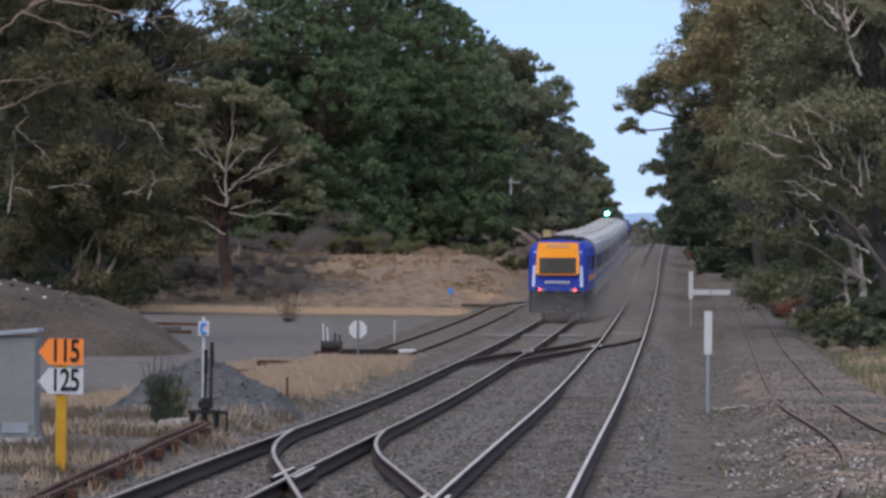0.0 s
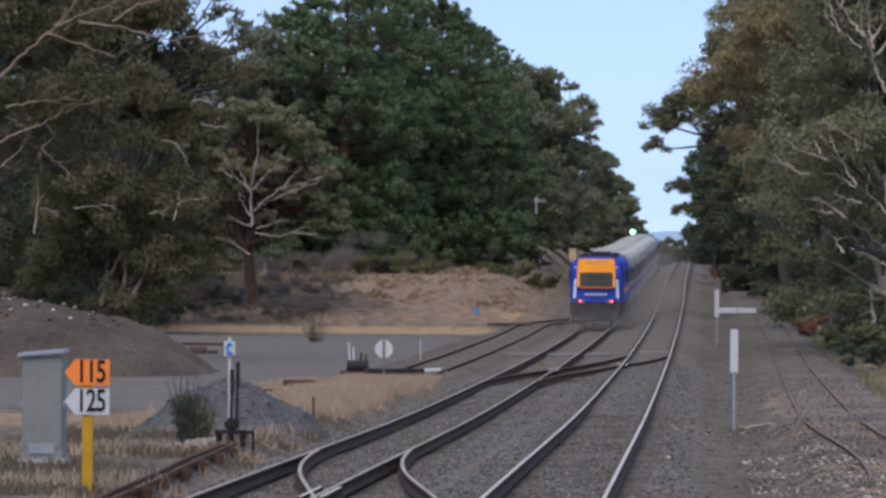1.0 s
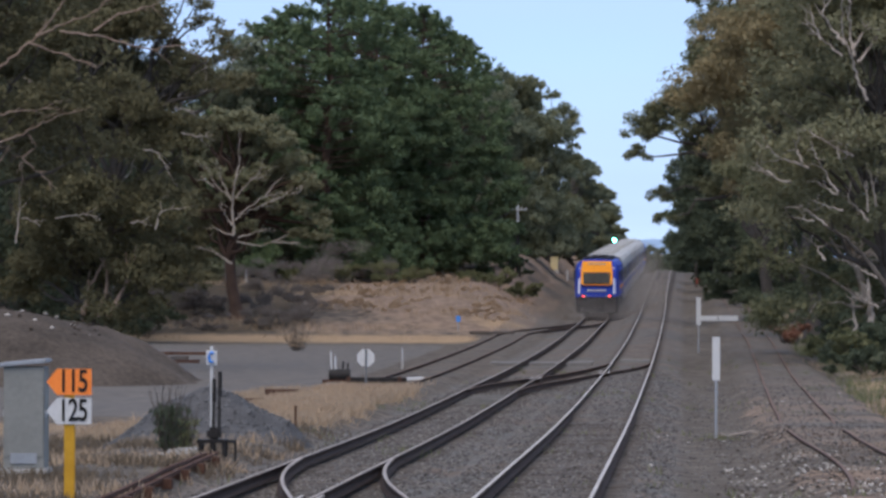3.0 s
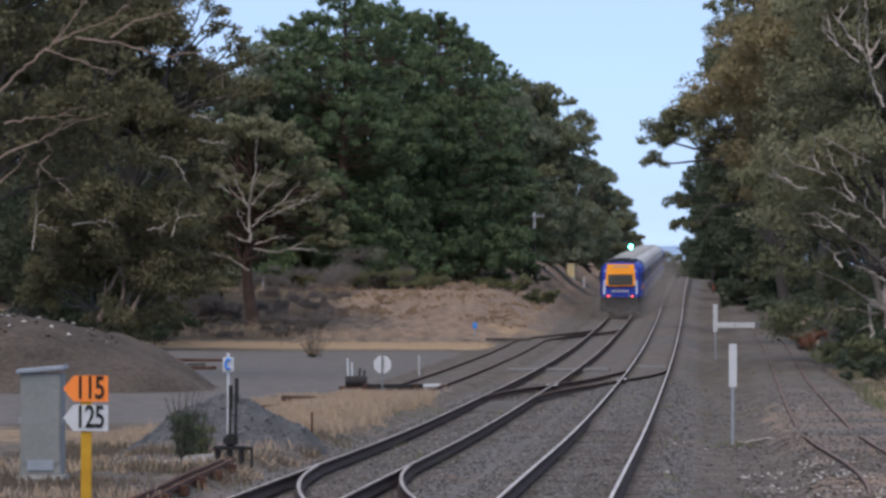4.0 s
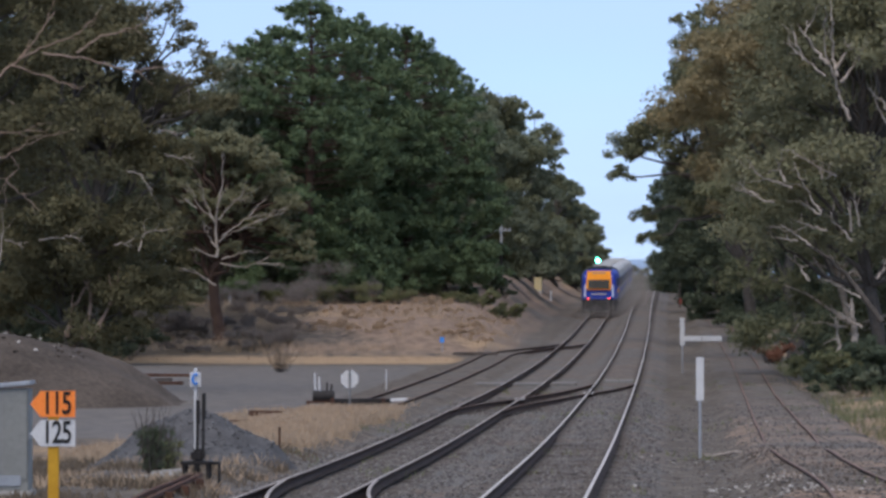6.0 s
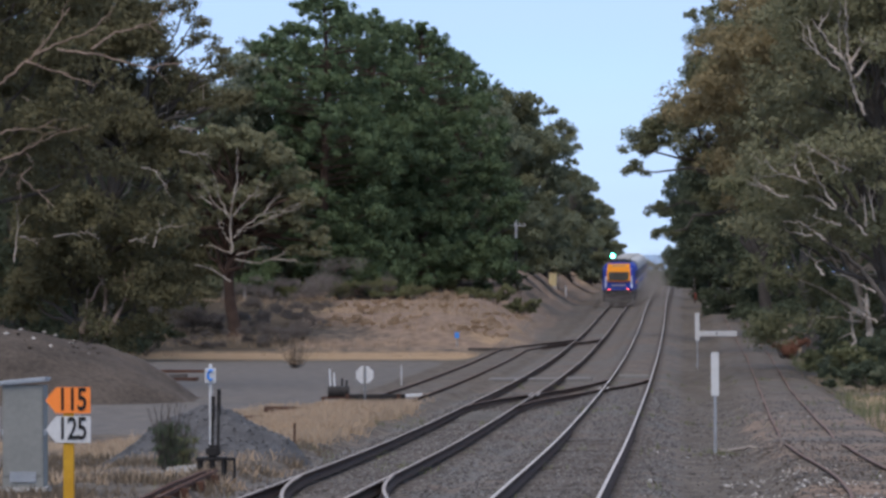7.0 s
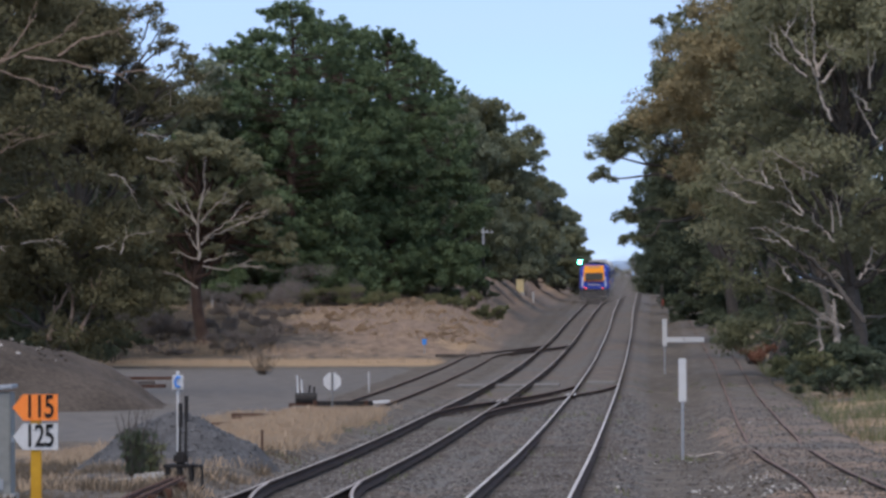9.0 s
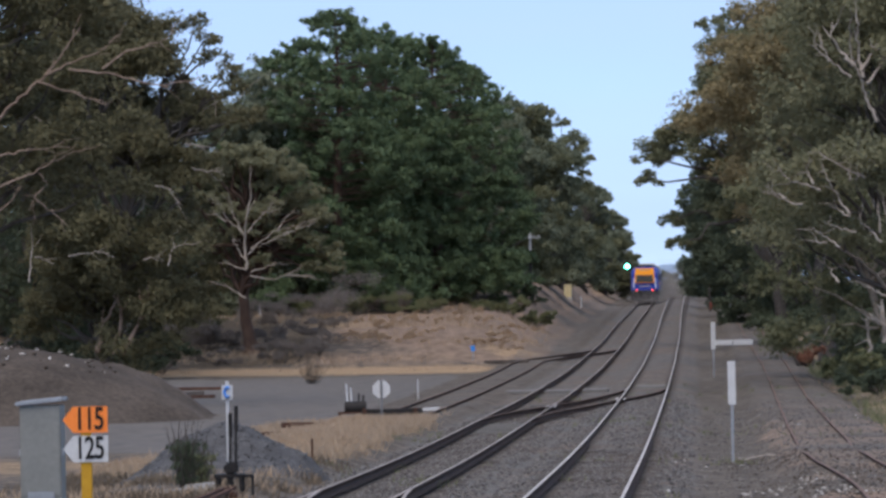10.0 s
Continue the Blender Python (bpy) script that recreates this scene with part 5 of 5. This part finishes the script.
def signal():
    x, y = at(1122, 520), 520.0
    root = empty("colour_light_signal", spot(x, y), "colour-light signal showing green on a slim mast", "railway signal")
    up = CZ + 0.33 - root.matrix_world.translation.z
    bm = bmesh.new()
    rod(bm, (0, 0, -0.1), (0, 0, up + 0.3), 0.08)
    part("mast", bm, STEEL_GREY, root)
    bm = bmesh.new()
    box(bm, -0.32, 0.32, -0.2, -0.06, up - 1.1, up + 0.5, 0.08)
    head = part("head", bm, PAINT_BLACK, root, "black backing board")
    bm = bmesh.new()
    rod(bm, (0, -0.32, up), (0, -0.19, up), 0.22, 0.22, 20)
    part("lamp", bm, GREEN_LAMP, head, "glowing green lens")
    bm = bmesh.new()
    box(bm, -0.25, 0.25, -0.12, 0.3, 0.0, 0.3, 0.02)
    part("base", bm, CONCRETE, root)


signal()


def gz(x, y):
    return float(ground_z(x, y))


# ---- clutter of the yard ----
def ground_signal(px, y):
    root = empty("ground_lever", spot(at(px, y), y), "dark ground lever box with two pale handles on timbers", "points lever")
    bm = bmesh.new()
    box(bm, -0.55, 0.4, -0.15, 0.15, 0.18, 0.25, 0.01)
    for x in (-0.5, 0.35):
        box(bm, x - 0.04, x + 0.04, -0.12, 0.12, -0.1, 0.2)
    part("stand", bm, SOIL_RUST, root)
    bm = bmesh.new()
    rod(bm, (-0.35, 0, 0.38), (0.3, 0, 0.38), 0.19, 0.19, 14)
    bmesh.ops.bevel(bm, geom=[e for e in bm.edges if len(e.link_faces) == 2 and e.calc_face_angle() > 1], offset=0.05, segments=2, affect="EDGES")
    part("weight", bm, IRON, root)
    for x, top in ((-0.27, 1.1), (-0.14, 0.98)):
        bm = bmesh.new()
        rod(bm, (x, 0, 0.45), (x - 0.03, 0.02, top), 0.03, 0.025)
        part("handle", bm, PAINT_WHITE, root, "white handle")
    for x, top in ((0.06, 0.8), (0.2, 0.75)):
        bm = bmesh.new()
        rod(bm, (x, 0.05, 0.45), (x + 0.02, 0.1, top), 0.035, 0.03)
        part("lever", bm, IRON, root)


ground_signal(637, 138)


def buffer_block():
    y = 133.0
    root = empty("buffer_block", spot(-9.1, y), "dark tarred timber block across the end of the siding", "buffer stop")
    for k in range(3):
        bm = bmesh.new()
        box(bm, -0.85 + 0.05 * k, 0.95 - 0.04 * k, -0.3 + 0.22 * k, -0.1 + 0.22 * k, 0.02, 0.4 - 0.02 * k, 0.02)
        part("beam", bm, IRON, root)
    bm = bmesh.new()
    box(bm, -1.6, 1.3, -0.55, -0.4, -0.05, 0.06, 0.01)
    part("sill", bm, SOIL_RUST, root)
    for s in (-0.75, 0.75):
        bm = bmesh.new()
        box(bm, s - 0.05, s + 0.05, -0.45, -0.3, 0.0, 0.42, 0.01)
        part("upright", bm, SOIL_RUST, root)


buffer_block()


def timber(px, y, length, w, h, turn, mat, label, name="timber"):
    x = at(px, y)
    bm = bmesh.new()
    box(bm, -length / 2, length / 2, -w / 2, w / 2, -0.03, h, 0.02)
    for v in bm.verts:
        v.co.z += 0.03 * math.sin(v.co.x * 3)
    ob = part(name, bm, mat)
    ob.matrix_world = pose(x, y, gz(x, y), 0, 0, turn)
    return tagged(ob, label, "timber")


timber(755, 148, 1.1, 0.3, 0.07, 4, PAINT_WHITE, "white painted plank lying on straw", "plank")
timber(520, 128, 5.0, 0.2, 0.13, 24, SOIL_RUST, "rusty length of rail lying in dry grass", "old_rail")
timber(600, 131, 3.2, 0.22, 0.14, 12, SOIL_RUST, "rusty length of rail lying in dry grass", "old_rail")
timber(580, 136, 2.6, 0.3, 0.12, -4, SLEEPER, "old grey sleeper lying in dry grass", "old_sleeper")
timber(660, 126, 2.8, 0.22, 0.1, 3, SLEEPER, "old grey sleeper before the buffer block", "old_sleeper")
timber(350, 205, 2.4, 0.3, 0.14, 8, SOIL_RUST, "rusty scrap beam by the yard road", "scrap_beam")
timber(352, 188, 1.6, 0.3, 0.12, -12, SOIL_RUST, "rusty scrap beam by the yard road", "scrap_beam")
timber(338, 194, 1.4, 0.3, 0.14, 30, SLEEPER, "grey scrap timber by the yard road", "scrap_timber")
timber(355, 79, 0.55, 0.25, 0.12, 5, CONCRETE, "small pale concrete block in dirt", "concrete_block")
timber(300, 77, 0.45, 0.2, 0.08, -8, CONCRETE, "small pale concrete block in dirt", "concrete_block")
timber(905, 243, 2.4, 0.25, 0.14, 6, SLEEPER, "old sleeper beside the siding points", "old_sleeper")


def point_rodding():
    """Rusty rods that run beside the line from the lever frame towards the platform."""
    root = empty("point_rodding", Matrix(), "rusty point rods on low stools beside the line", "point rodding")
    x1, y1 = at(405, 75.5), 75.5
    x0, y0 = at(190, 56), 50.0
    for k in range(2):
        bm = bmesh.new()
        n = 12
        ring = []
        for i in range(n + 1):
            x, y = x0 + (x1 - x0) * i / n + 0.12 * k, y0 + (y1 - y0) * i / n
            z = gz(x, y) + 0.14
            ring.append([bm.verts.new((x + u, y, z + w)) for u, w in ((-0.03, -0.03), (0.03, -0.03), (0.03, 0.03), (-0.03, 0.03))])
        for p, q in zip(ring, ring[1:]):
            for j in range(4):
                bm.faces.new((p[j], p[(j + 1) % 4], q[(j + 1) % 4], q[j]))
        part("rod", bm, SOIL_RUST, root)
    for i in range(9):
        a = (i + 0.5) / 9
        x, y = x0 + (x1 - x0) * a, y0 + (y1 - y0) * a
        bm = bmesh.new()
        box(bm, x - 0.15, x + 0.28, y - 0.1, y + 0.1, gz(x, y) - 0.05, gz(x, y) + 0.11, 0.01)
        part("stool", bm, SOIL_RUST, root)


point_rodding()


def stake(px, y, h, r, mat, label, name="marker_stake", plate=None):
    root = empty(name, spot(at(px, y), y), label, "marker post")
    bm = bmesh.new()
    rod(bm, (0, 0, -0.1), (0, 0, h), r)
    part("stake", bm, mat, root)
    if plate:
        bm = bmesh.new()
        box(bm, -0.12, 0.12, -r - 0.03, -r, h - 0.32, h, 0.01)
        part("plate", bm, plate, root)


stake(747, 178, 0.8, 0.024, PAINT_WHITE, "thin white marker stake in straw")
stake(846, 252, 0.8, 0.03, STEEL_GREY, "blue marker plate on a short stake", "blue_marker", SIGN_BLUE)
stake(433, 292, 0.8, 0.07, PAINT_WHITE, "white guide post by the eucalypt trunk")
stake(469, 294, 0.85, 0.065, PAINT_WHITE, "white guide post by the eucalypt trunk")
stake(1039, 398, 0.9, 0.07, PAINT_WHITE, "short white post beside a cream cabinet")
stake(557, 96, 0.5, 0.025, SOIL_RUST, "short rusty stake in straw")
stake(1266, 392, 3.0, 0.06, SLEEPER, "thin grey post beside the wooded siding", "thin_post")


def cream_cabinet():
    y = 398.0
    root = empty("cream_cabinet", spot(at(1016, y), y), "small cream equipment cabinet on the bank", "equipment cabinet")
    bm = bmesh.new()
    box(bm, -0.32, 0.32, -0.25, 0.25, 0.05, 1.15, 0.02)
    part("body", bm, BOX_CREAM, root)
    bm = bmesh.new()
    box(bm, -0.37, 0.37, -0.3, 0.3, 1.15, 1.22, 0.01)
    part("lid", bm, BOX_CREAM, root)
    bm = bmesh.new()
    box(bm, -0.36, 0.36, -0.29, 0.29, -0.3, 0.06)
    part("plinth", bm, CONCRETE, root)


cream_cabinet()


def red_marker():
    y = 390.0
    root = empty("red_marker", spot(at(1273, y), y), "faded red board on two short legs", "marker board")
    bm = bmesh.new()
    box(bm, -0.35, 0.35, -0.06, 0.06, 0.3, 0.85, 0.03)
    part("board", bm, RED_PAINT, root)
    for s in (-0.25, 0.25):
        bm = bmesh.new()
        box(bm, s - 0.05, s + 0.05, -0.03, 0.03, -0.1, 0.4)
        part("leg", bm, SLEEPER, root)


red_marker()


def telegraph_pole(px, y, top):
    x = at(px, y)
    root = empty("telegraph_pole", spot(x, y), "grey timber telegraph pole with a pale cross-arm", "pole")
    h = top - gz(x, y)
    # sunlit top and shaded foot are put into the colours of two pieces
    bm = bmesh.new()
    rod(bm, (0, 0, -0.3), (0, 0, h - 1.5), 0.13, 0.09, 10)
    part("pole", bm, IRON, root, "lower pole coloured dark for the shade of the wood")
    bm = bmesh.new()
    rod(bm, (0, 0, h - 1.5), (0, 0, h), 0.09, 0.08, 10)
    part("pole_top", bm, PAINT_WHITE, root, "upper end of the pole coloured pale as if sunlit")
    bm = bmesh.new()
    box(bm, -0.55, 0.75, -0.16, -0.08, h - 0.62, h - 0.54, 0.01)
    arm = part("cross_arm", bm, PAINT_WHITE, root)
    for k in range(4):
        bm = bmesh.new()
        rod(bm, (-0.45 + 0.36 * k, -0.12, h - 0.53), (-0.45 + 0.36 * k, -0.12, h - 0.38), 0.045, 0.03)
        part("insulator", bm, PAINT_WHITE, arm)


telegraph_pole(951, 337, CZ + 3.05)
# added shrubs: their dark leaves stand in for forest shade over the pole's foot
for px, y in ((938, 333), (955, 335)):
    shrub(450 + px, at(px, y), y, 1.7, 0.9, "dark shrub added for the forest shade at the pole's foot", GUM_LEAF_E, 4200, size=0.1)

# crossing slabs between the rails, and a few pale bearers by the far points
SLABS = empty("crossing_slabs", Matrix(), "pale worn concrete slabs of a foot crossing", "foot crossing")
SLABS["kind"] = "structure"
for xa, xb in ((RIGHT_X - 0.62, RIGHT_X + 0.62), (LEFT_X - 0.62, LEFT_X + 0.62), (LEFT_X + 0.88, LEFT_X + 1.9), (LEFT_X - 2.2, LEFT_X - 0.88)):
    for k in range(3):
        ya = 179.5 + 1.0 * k
        bm = bmesh.new()
        zc = float(rail_z((xa + xb) / 2, ya + 0.7))
        box(bm, xa, xb, ya, ya + 0.95, zc - 0.26, zc - 0.12, 0.02)
        part("slab", bm, SLAB, SLABS)


BEARERS = empty("point_bearers", Matrix(), "pale concrete bearers under the far points", "railway sleepers")
BEARERS["kind"] = "structure"
for k in range(5):
    y = 122.5 + 2.1 * k
    zc = float(rail_z(LEFT_X, y))
    bm = bmesh.new()
    box(bm, LEFT_X - 0.62, LEFT_X + 0.62, y, y + 0.3, zc - 0.3, zc - 0.17, 0.02)
    part("bearer", bm, SLAB, BEARERS)


def fallen_branch():
    y = 100.0
    x = at(1345, y)
    root = empty("fallen_branch", spot(x, y), "bleached fallen branch on brown dirt", "branch")
    rng = np.random.RandomState(4)
    V, Q = [], []
    tube_into(V, Q, wander(rng, (-0.45, 0, 0.05), (0.4, 0.6, 0.1), 7, 0.1), np.linspace(0.05, 0.02, 7), 6)
    tube_into(V, Q, wander(rng, (0.0, 0.2, 0.07), (0.5, -0.1, 0.12), 5, 0.12), np.linspace(0.03, 0.012, 5), 5)
    quick_mesh("limb", np.concatenate(V), np.concatenate(Q), DEAD_WOOD, root, True)


fallen_branch()


def tall_weed(seed, px, y, h, w, label, leaf, n=1800):
    """An upright scrubby weed of thin stems and narrow leaves."""
    rng = np.random.RandomState(seed)
    root = empty("weed", spot(at(px, y), y), label, "weed", "weeds in the yard")
    V, Q = [], []
    tips = []
    for k in range(44):
        a = rng.uniform(0, 6.28)
        e = np.array([math.cos(a) * w * rng.uniform(0.1, 1), math.sin(a) * w * rng.uniform(0.1, 1), h * rng.uniform(0.55, 1.0)])
        p = wander(rng, (0.25 * e[0], 0.25 * e[1], 0), e, 6, 0.08)
        tube_into(V, Q, p, np.linspace(0.012, 0.004, 6), 4)
        tips += [p[i] for i in range(1, 6)]
    tagged(quick_mesh("stem", np.concatenate(V), np.concatenate(Q), BARK_GREY, root, True), kind="stuff")
    tips = np.array(tips)
    tips = tips[tips[:, 2] < h * 0.62]
    v, q = leaves_at(rng, tips, np.full(len(tips), 0.09), n, 0.1, droop=-1.6, slim=0.16, tufts=4, core=0.05)
    quick_mesh("foliage", v, q, leaf, root)


tall_weed(1, 332, 79, 1.35, 0.4, "upright green-grey weed beside a gravel heap", GUM_LEAF_E)
tall_weed(2, 355, 80.5, 0.9, 0.3, "upright green-grey weed beside a gravel heap", BUSH_LEAF, 1200)
tall_weed(3, 560, 215, 1.6, 1.2, "tall dry weed by the yard road", DRY_GRASS, 1500)


# ---- grass, stones and litter: past counting ----
def grass(name, label, pts, hmin, hmax, blades, leaf, seed, spread=0.12):
    rng = np.random.RandomState(seed)
    pts = np.repeat(np.asarray(pts), blades, axis=0)
    n = len(pts)
    p = pts + rng.normal(0, spread, (n, 2))
    z = ground_z(p[:, 0], p[:, 1])
    h = rng.uniform(hmin, hmax, n)
    a = rng.uniform(0, 6.28, n)
    w = rng.uniform(0.008, 0.02, n)
    lean = rng.normal(0, 0.4, (n, 2)) * h[:, None]
    sx, sy = np.cos(a) * w, np.sin(a) * w
    b0 = np.stack([p[:, 0] - sx, p[:, 1] - sy, z - 0.02], -1)
    b1 = np.stack([p[:, 0] + sx, p[:, 1] + sy, z - 0.02], -1)
    t1 = np.stack([p[:, 0] + lean[:, 0] + sx * 0.3, p[:, 1] + lean[:, 1] + sy * 0.3, z + h], -1)
    t0 = np.stack([p[:, 0] + lean[:, 0] - sx * 0.3, p[:, 1] + lean[:, 1] - sy * 0.3, z + h], -1)
    v = np.stack([b0, b1, t1, t0], 1).reshape(-1, 3)
    ob = quick_mesh(name, v, np.arange(n * 4).reshape(-1, 4), leaf)
    return tagged(ob, label, "grass", kind="stuff")


def scatter(seed, n, x0, x1, y0, y1, patch, cut):
    rng = np.random.RandomState(seed)
    x, y = rng.uniform(x0, x1, n), rng.uniform(y0, y1, n)
    keep = noise2(x, y, patch, seed) + rng.normal(0, 0.25, n) > cut
    return np.stack([x[keep], y[keep]], -1)


straw = scatter(1, 5200, -13.5, -7.6, 92, 146, 2.2, 0.15)
straw = straw[straw[:, 0] < -7.7]
grass("dry_grass", "straw-dry grass tufts between the yard and the line", straw, 0.05, 0.2, 10, DRY_GRASS, 1)
drift = scatter(7, 4200, -11.8, -7.9, 98, 133, 1.5, -0.35)
grass("dry_grass", "thick straw-coloured grass beside the gravel heap", drift, 0.06, 0.3, 12, DRY_GRASS, 7)
grass("dry_grass", "short dry grass by the cabinet and the speed sign", scatter(2, 2200, -13, -7.2, 50, 90, 1.6, 0.45), 0.05, 0.22, 8, DRY_GRASS, 2)
grass("dead_grass", "dark trampled dead grass round the cabinet and heap", scatter(8, 5200, -13.5, -7.3, 50, 100, 1.4, 0.35), 0.04, 0.18, 9, DEAD_GRASS, 8)
grass("bank_grass", "dry grass on the red earth bank", scatter(3, 4200, -32, -9.6, 238, 325, 3, 0.35), 0.1, 0.45, 6, DRY_GRASS, 3, 0.3)
grass("verge_grass", "dry grass along the wooded side", scatter(4, 2600, 5.0, 9.5, 60, 190, 2.0, 0.5), 0.05, 0.25, 8, DRY_GRASS, 4)
grass("verge_weeds", "grey-green weeds along the wooded side", scatter(5, 1500, 5.0, 9.5, 90, 240, 2.5, 0.2), 0.15, 0.6, 9, BUSH_LEAF, 5)
grass("sparse_weeds", "sparse weeds in the ballast", scatter(6, 900, -8.0, 5.0, 52, 180, 2.0, 0.5), 0.04, 0.16, 7, BUSH_LEAF, 6)


def stones(name, label, pts, smin, smax, material, seed, level=None):
    """Loose angular stones, joined."""
    rng = np.random.RandomState(seed)
    pts = np.asarray(pts)
    n = len(pts)
    base = np.array([[1, 0, 0], [0, 1, 0], [-1, 0, 0], [0, -1, 0], [0, 0, 0.8], [0, 0, -0.8]], float)
    tri = np.array([[0, 1, 4], [1, 2, 4], [2, 3, 4], [3, 0, 4], [1, 0, 5], [2, 1, 5], [3, 2, 5], [0, 3, 5]])
    s = rng.uniform(smin, smax, (n, 1, 1))
    v = base[None] * s * rng.uniform(0.6, 1.3, (n, 6, 3))
    a = rng.uniform(0, 6.28, n)
    c, d = np.cos(a)[:, None], np.sin(a)[:, None]
    x = v[..., 0] * c - v[..., 1] * d + pts[:, 0:1]
    y = v[..., 0] * d + v[..., 1] * c + pts[:, 1:2]
    z = v[..., 2] * 0.7 + (ground_z(pts[:, 0], pts[:, 1]) if level is None else level)[:, None] + 0.2 * s[:, 0]
    f = (tri[None] + (np.arange(n) * 6)[:, None, None]).reshape(-1, 3)
    ob = quick_mesh(name, np.stack([x, y, z], -1).reshape(-1, 3), f, material)
    return tagged(ob, label, "stones", kind="stuff")


def stone_material(name, dark, light):
    m, n, l, b = nodes_of(name)
    geo, ramp = n.new("ShaderNodeNewGeometry"), n.new("ShaderNodeValToRGB")
    ramp.color_ramp.elements[0].color, ramp.color_ramp.elements[1].color = (*dark, 1), (*light, 1)
    l.new(geo.outputs["Random Per Island"], ramp.inputs[0])
    l.new(ramp.outputs[0], b.inputs["Base Color"])
    b.inputs["Roughness"].default_value = 0.9
    return m


STONE = stone_material("loose_ballast_stone", (0.045, 0.04, 0.037), (0.195, 0.178, 0.165))
GRAVEL_STONE = stone_material("angular_gravel", (0.03, 0.03, 0.031), (0.17, 0.167, 0.168))
PALE_STONE = stone_material("pale_rubble", (0.25, 0.23, 0.2), (0.55, 0.52, 0.48))
rk = np.random.RandomState(9)
nb = 26000
sy = 50 + 110 * rk.uniform(0, 1, nb) ** 1.5
sx = rk.choice([RIGHT_X, LEFT_X], nb) + rk.uniform(-1.8, 1.8, nb)
near_rail = np.min(np.abs(np.abs(np.stack([sx - RIGHT_X, sx - LEFT_X])) - 0.7535), axis=0) > 0.2
stones("ballast_stones", "loose grey ballast stones between the rails", np.stack([sx, sy], -1)[near_rail], 0.02, 0.05, STONE, 1)
stones("pale_stones", "scattered pale stones and rubbish beside the siding", scatter(12, 420, -0.6, 5.5, 52, 130, 2, 0.55), 0.02, 0.06, PALE_STONE, 2)
stones("pale_rubble", "pale rubble strewn by the sunk siding", scatter(15, 1100, 0.7, 2.9, 50, 84, 1.2, 0.1), 0.012, 0.045, PALE_STONE, 7)
stones("dirt_clods", "brown clods and bark by the sunk siding", scatter(16, 4200, 0.5, 4.5, 48, 100, 1.5, -0.2), 0.012, 0.035, SPOIL, 8)
stones("dirt_stones", "dark stones on the dirt beside the siding", scatter(13, 5000, -0.4, 5.5, 52, 150, 3, -0.4), 0.015, 0.05, STONE, 3)
stones("yard_stones", "stones on the dirt by the gravel heap", scatter(14, 3000, -13, -7.2, 52, 110, 3, -0.3), 0.015, 0.05, STONE, 4)


hx, hy, hz, top = GRAVEL_TOP
pick = np.random.RandomState(18).choice(hx.size, 2600)
keep = (hz - ground_z(hx, hy)).ravel()[pick] > 0.12
pick = pick[keep]
gj = np.random.RandomState(19).normal(0, 0.02, (2, len(pick)))
stones("heap_gravel", "loose angular gravel on the blue-grey heap", np.stack([hx.ravel()[pick] + gj[0], hy.ravel()[pick] + gj[1]], -1), 0.015, 0.045, GRAVEL_STONE, 9, hz.ravel()[pick])
hx, hy, hz, top = SPOIL_TOP
pick = top[np.random.RandomState(8).choice(len(top), 260)]
hp = np.array([[hx[i, j], hy[i, j], hz[i, j]] for i, j in pick]) + np.random.RandomState(9).normal(0, 1, (260, 3)) * np.array([0.15, 0.15, 0.0])
stones("heap_rubble", "pale rubble and clods on the spoil heap", hp[:34, :2], 0.04, 0.16, PALE_STONE, 5, hp[:34, 2])
stones("heap_clods", "brown clods on the spoil heap", hp[34:, :2], 0.04, 0.12, SPOIL, 6, hp[34:, 2])


# ---- sleepers ----
def sleeper_mesh():
    bm = bmesh.new()
    box(bm, -1.22, 1.22, -0.115, 0.115, -0.16, 0.0, 0.012)
    me = bpy.data.meshes.new("sleeper")
    bm.to_mesh(me)
    bm.free()
    me.materials.append(SLEEPER)
    return me


SLEEPER_ME = sleeper_mesh()
rs2 = np.random.RandomState(21)
for root, cx in ((RIGHT, RIGHT_X), (LEFT, LEFT_X)):
    for k in range(150):
        y = 48 + 0.68 * k
        ob = new("sleeper", SLEEPER_ME)
        ob.parent = root
        ob.matrix_local = pose(cx + rs2.uniform(-0.03, 0.03), y, float(rail_z(cx, y)) - 0.212 + rs2.uniform(-0.012, 0.004), 0, 0, rs2.uniform(-0.8, 0.8))
motions()
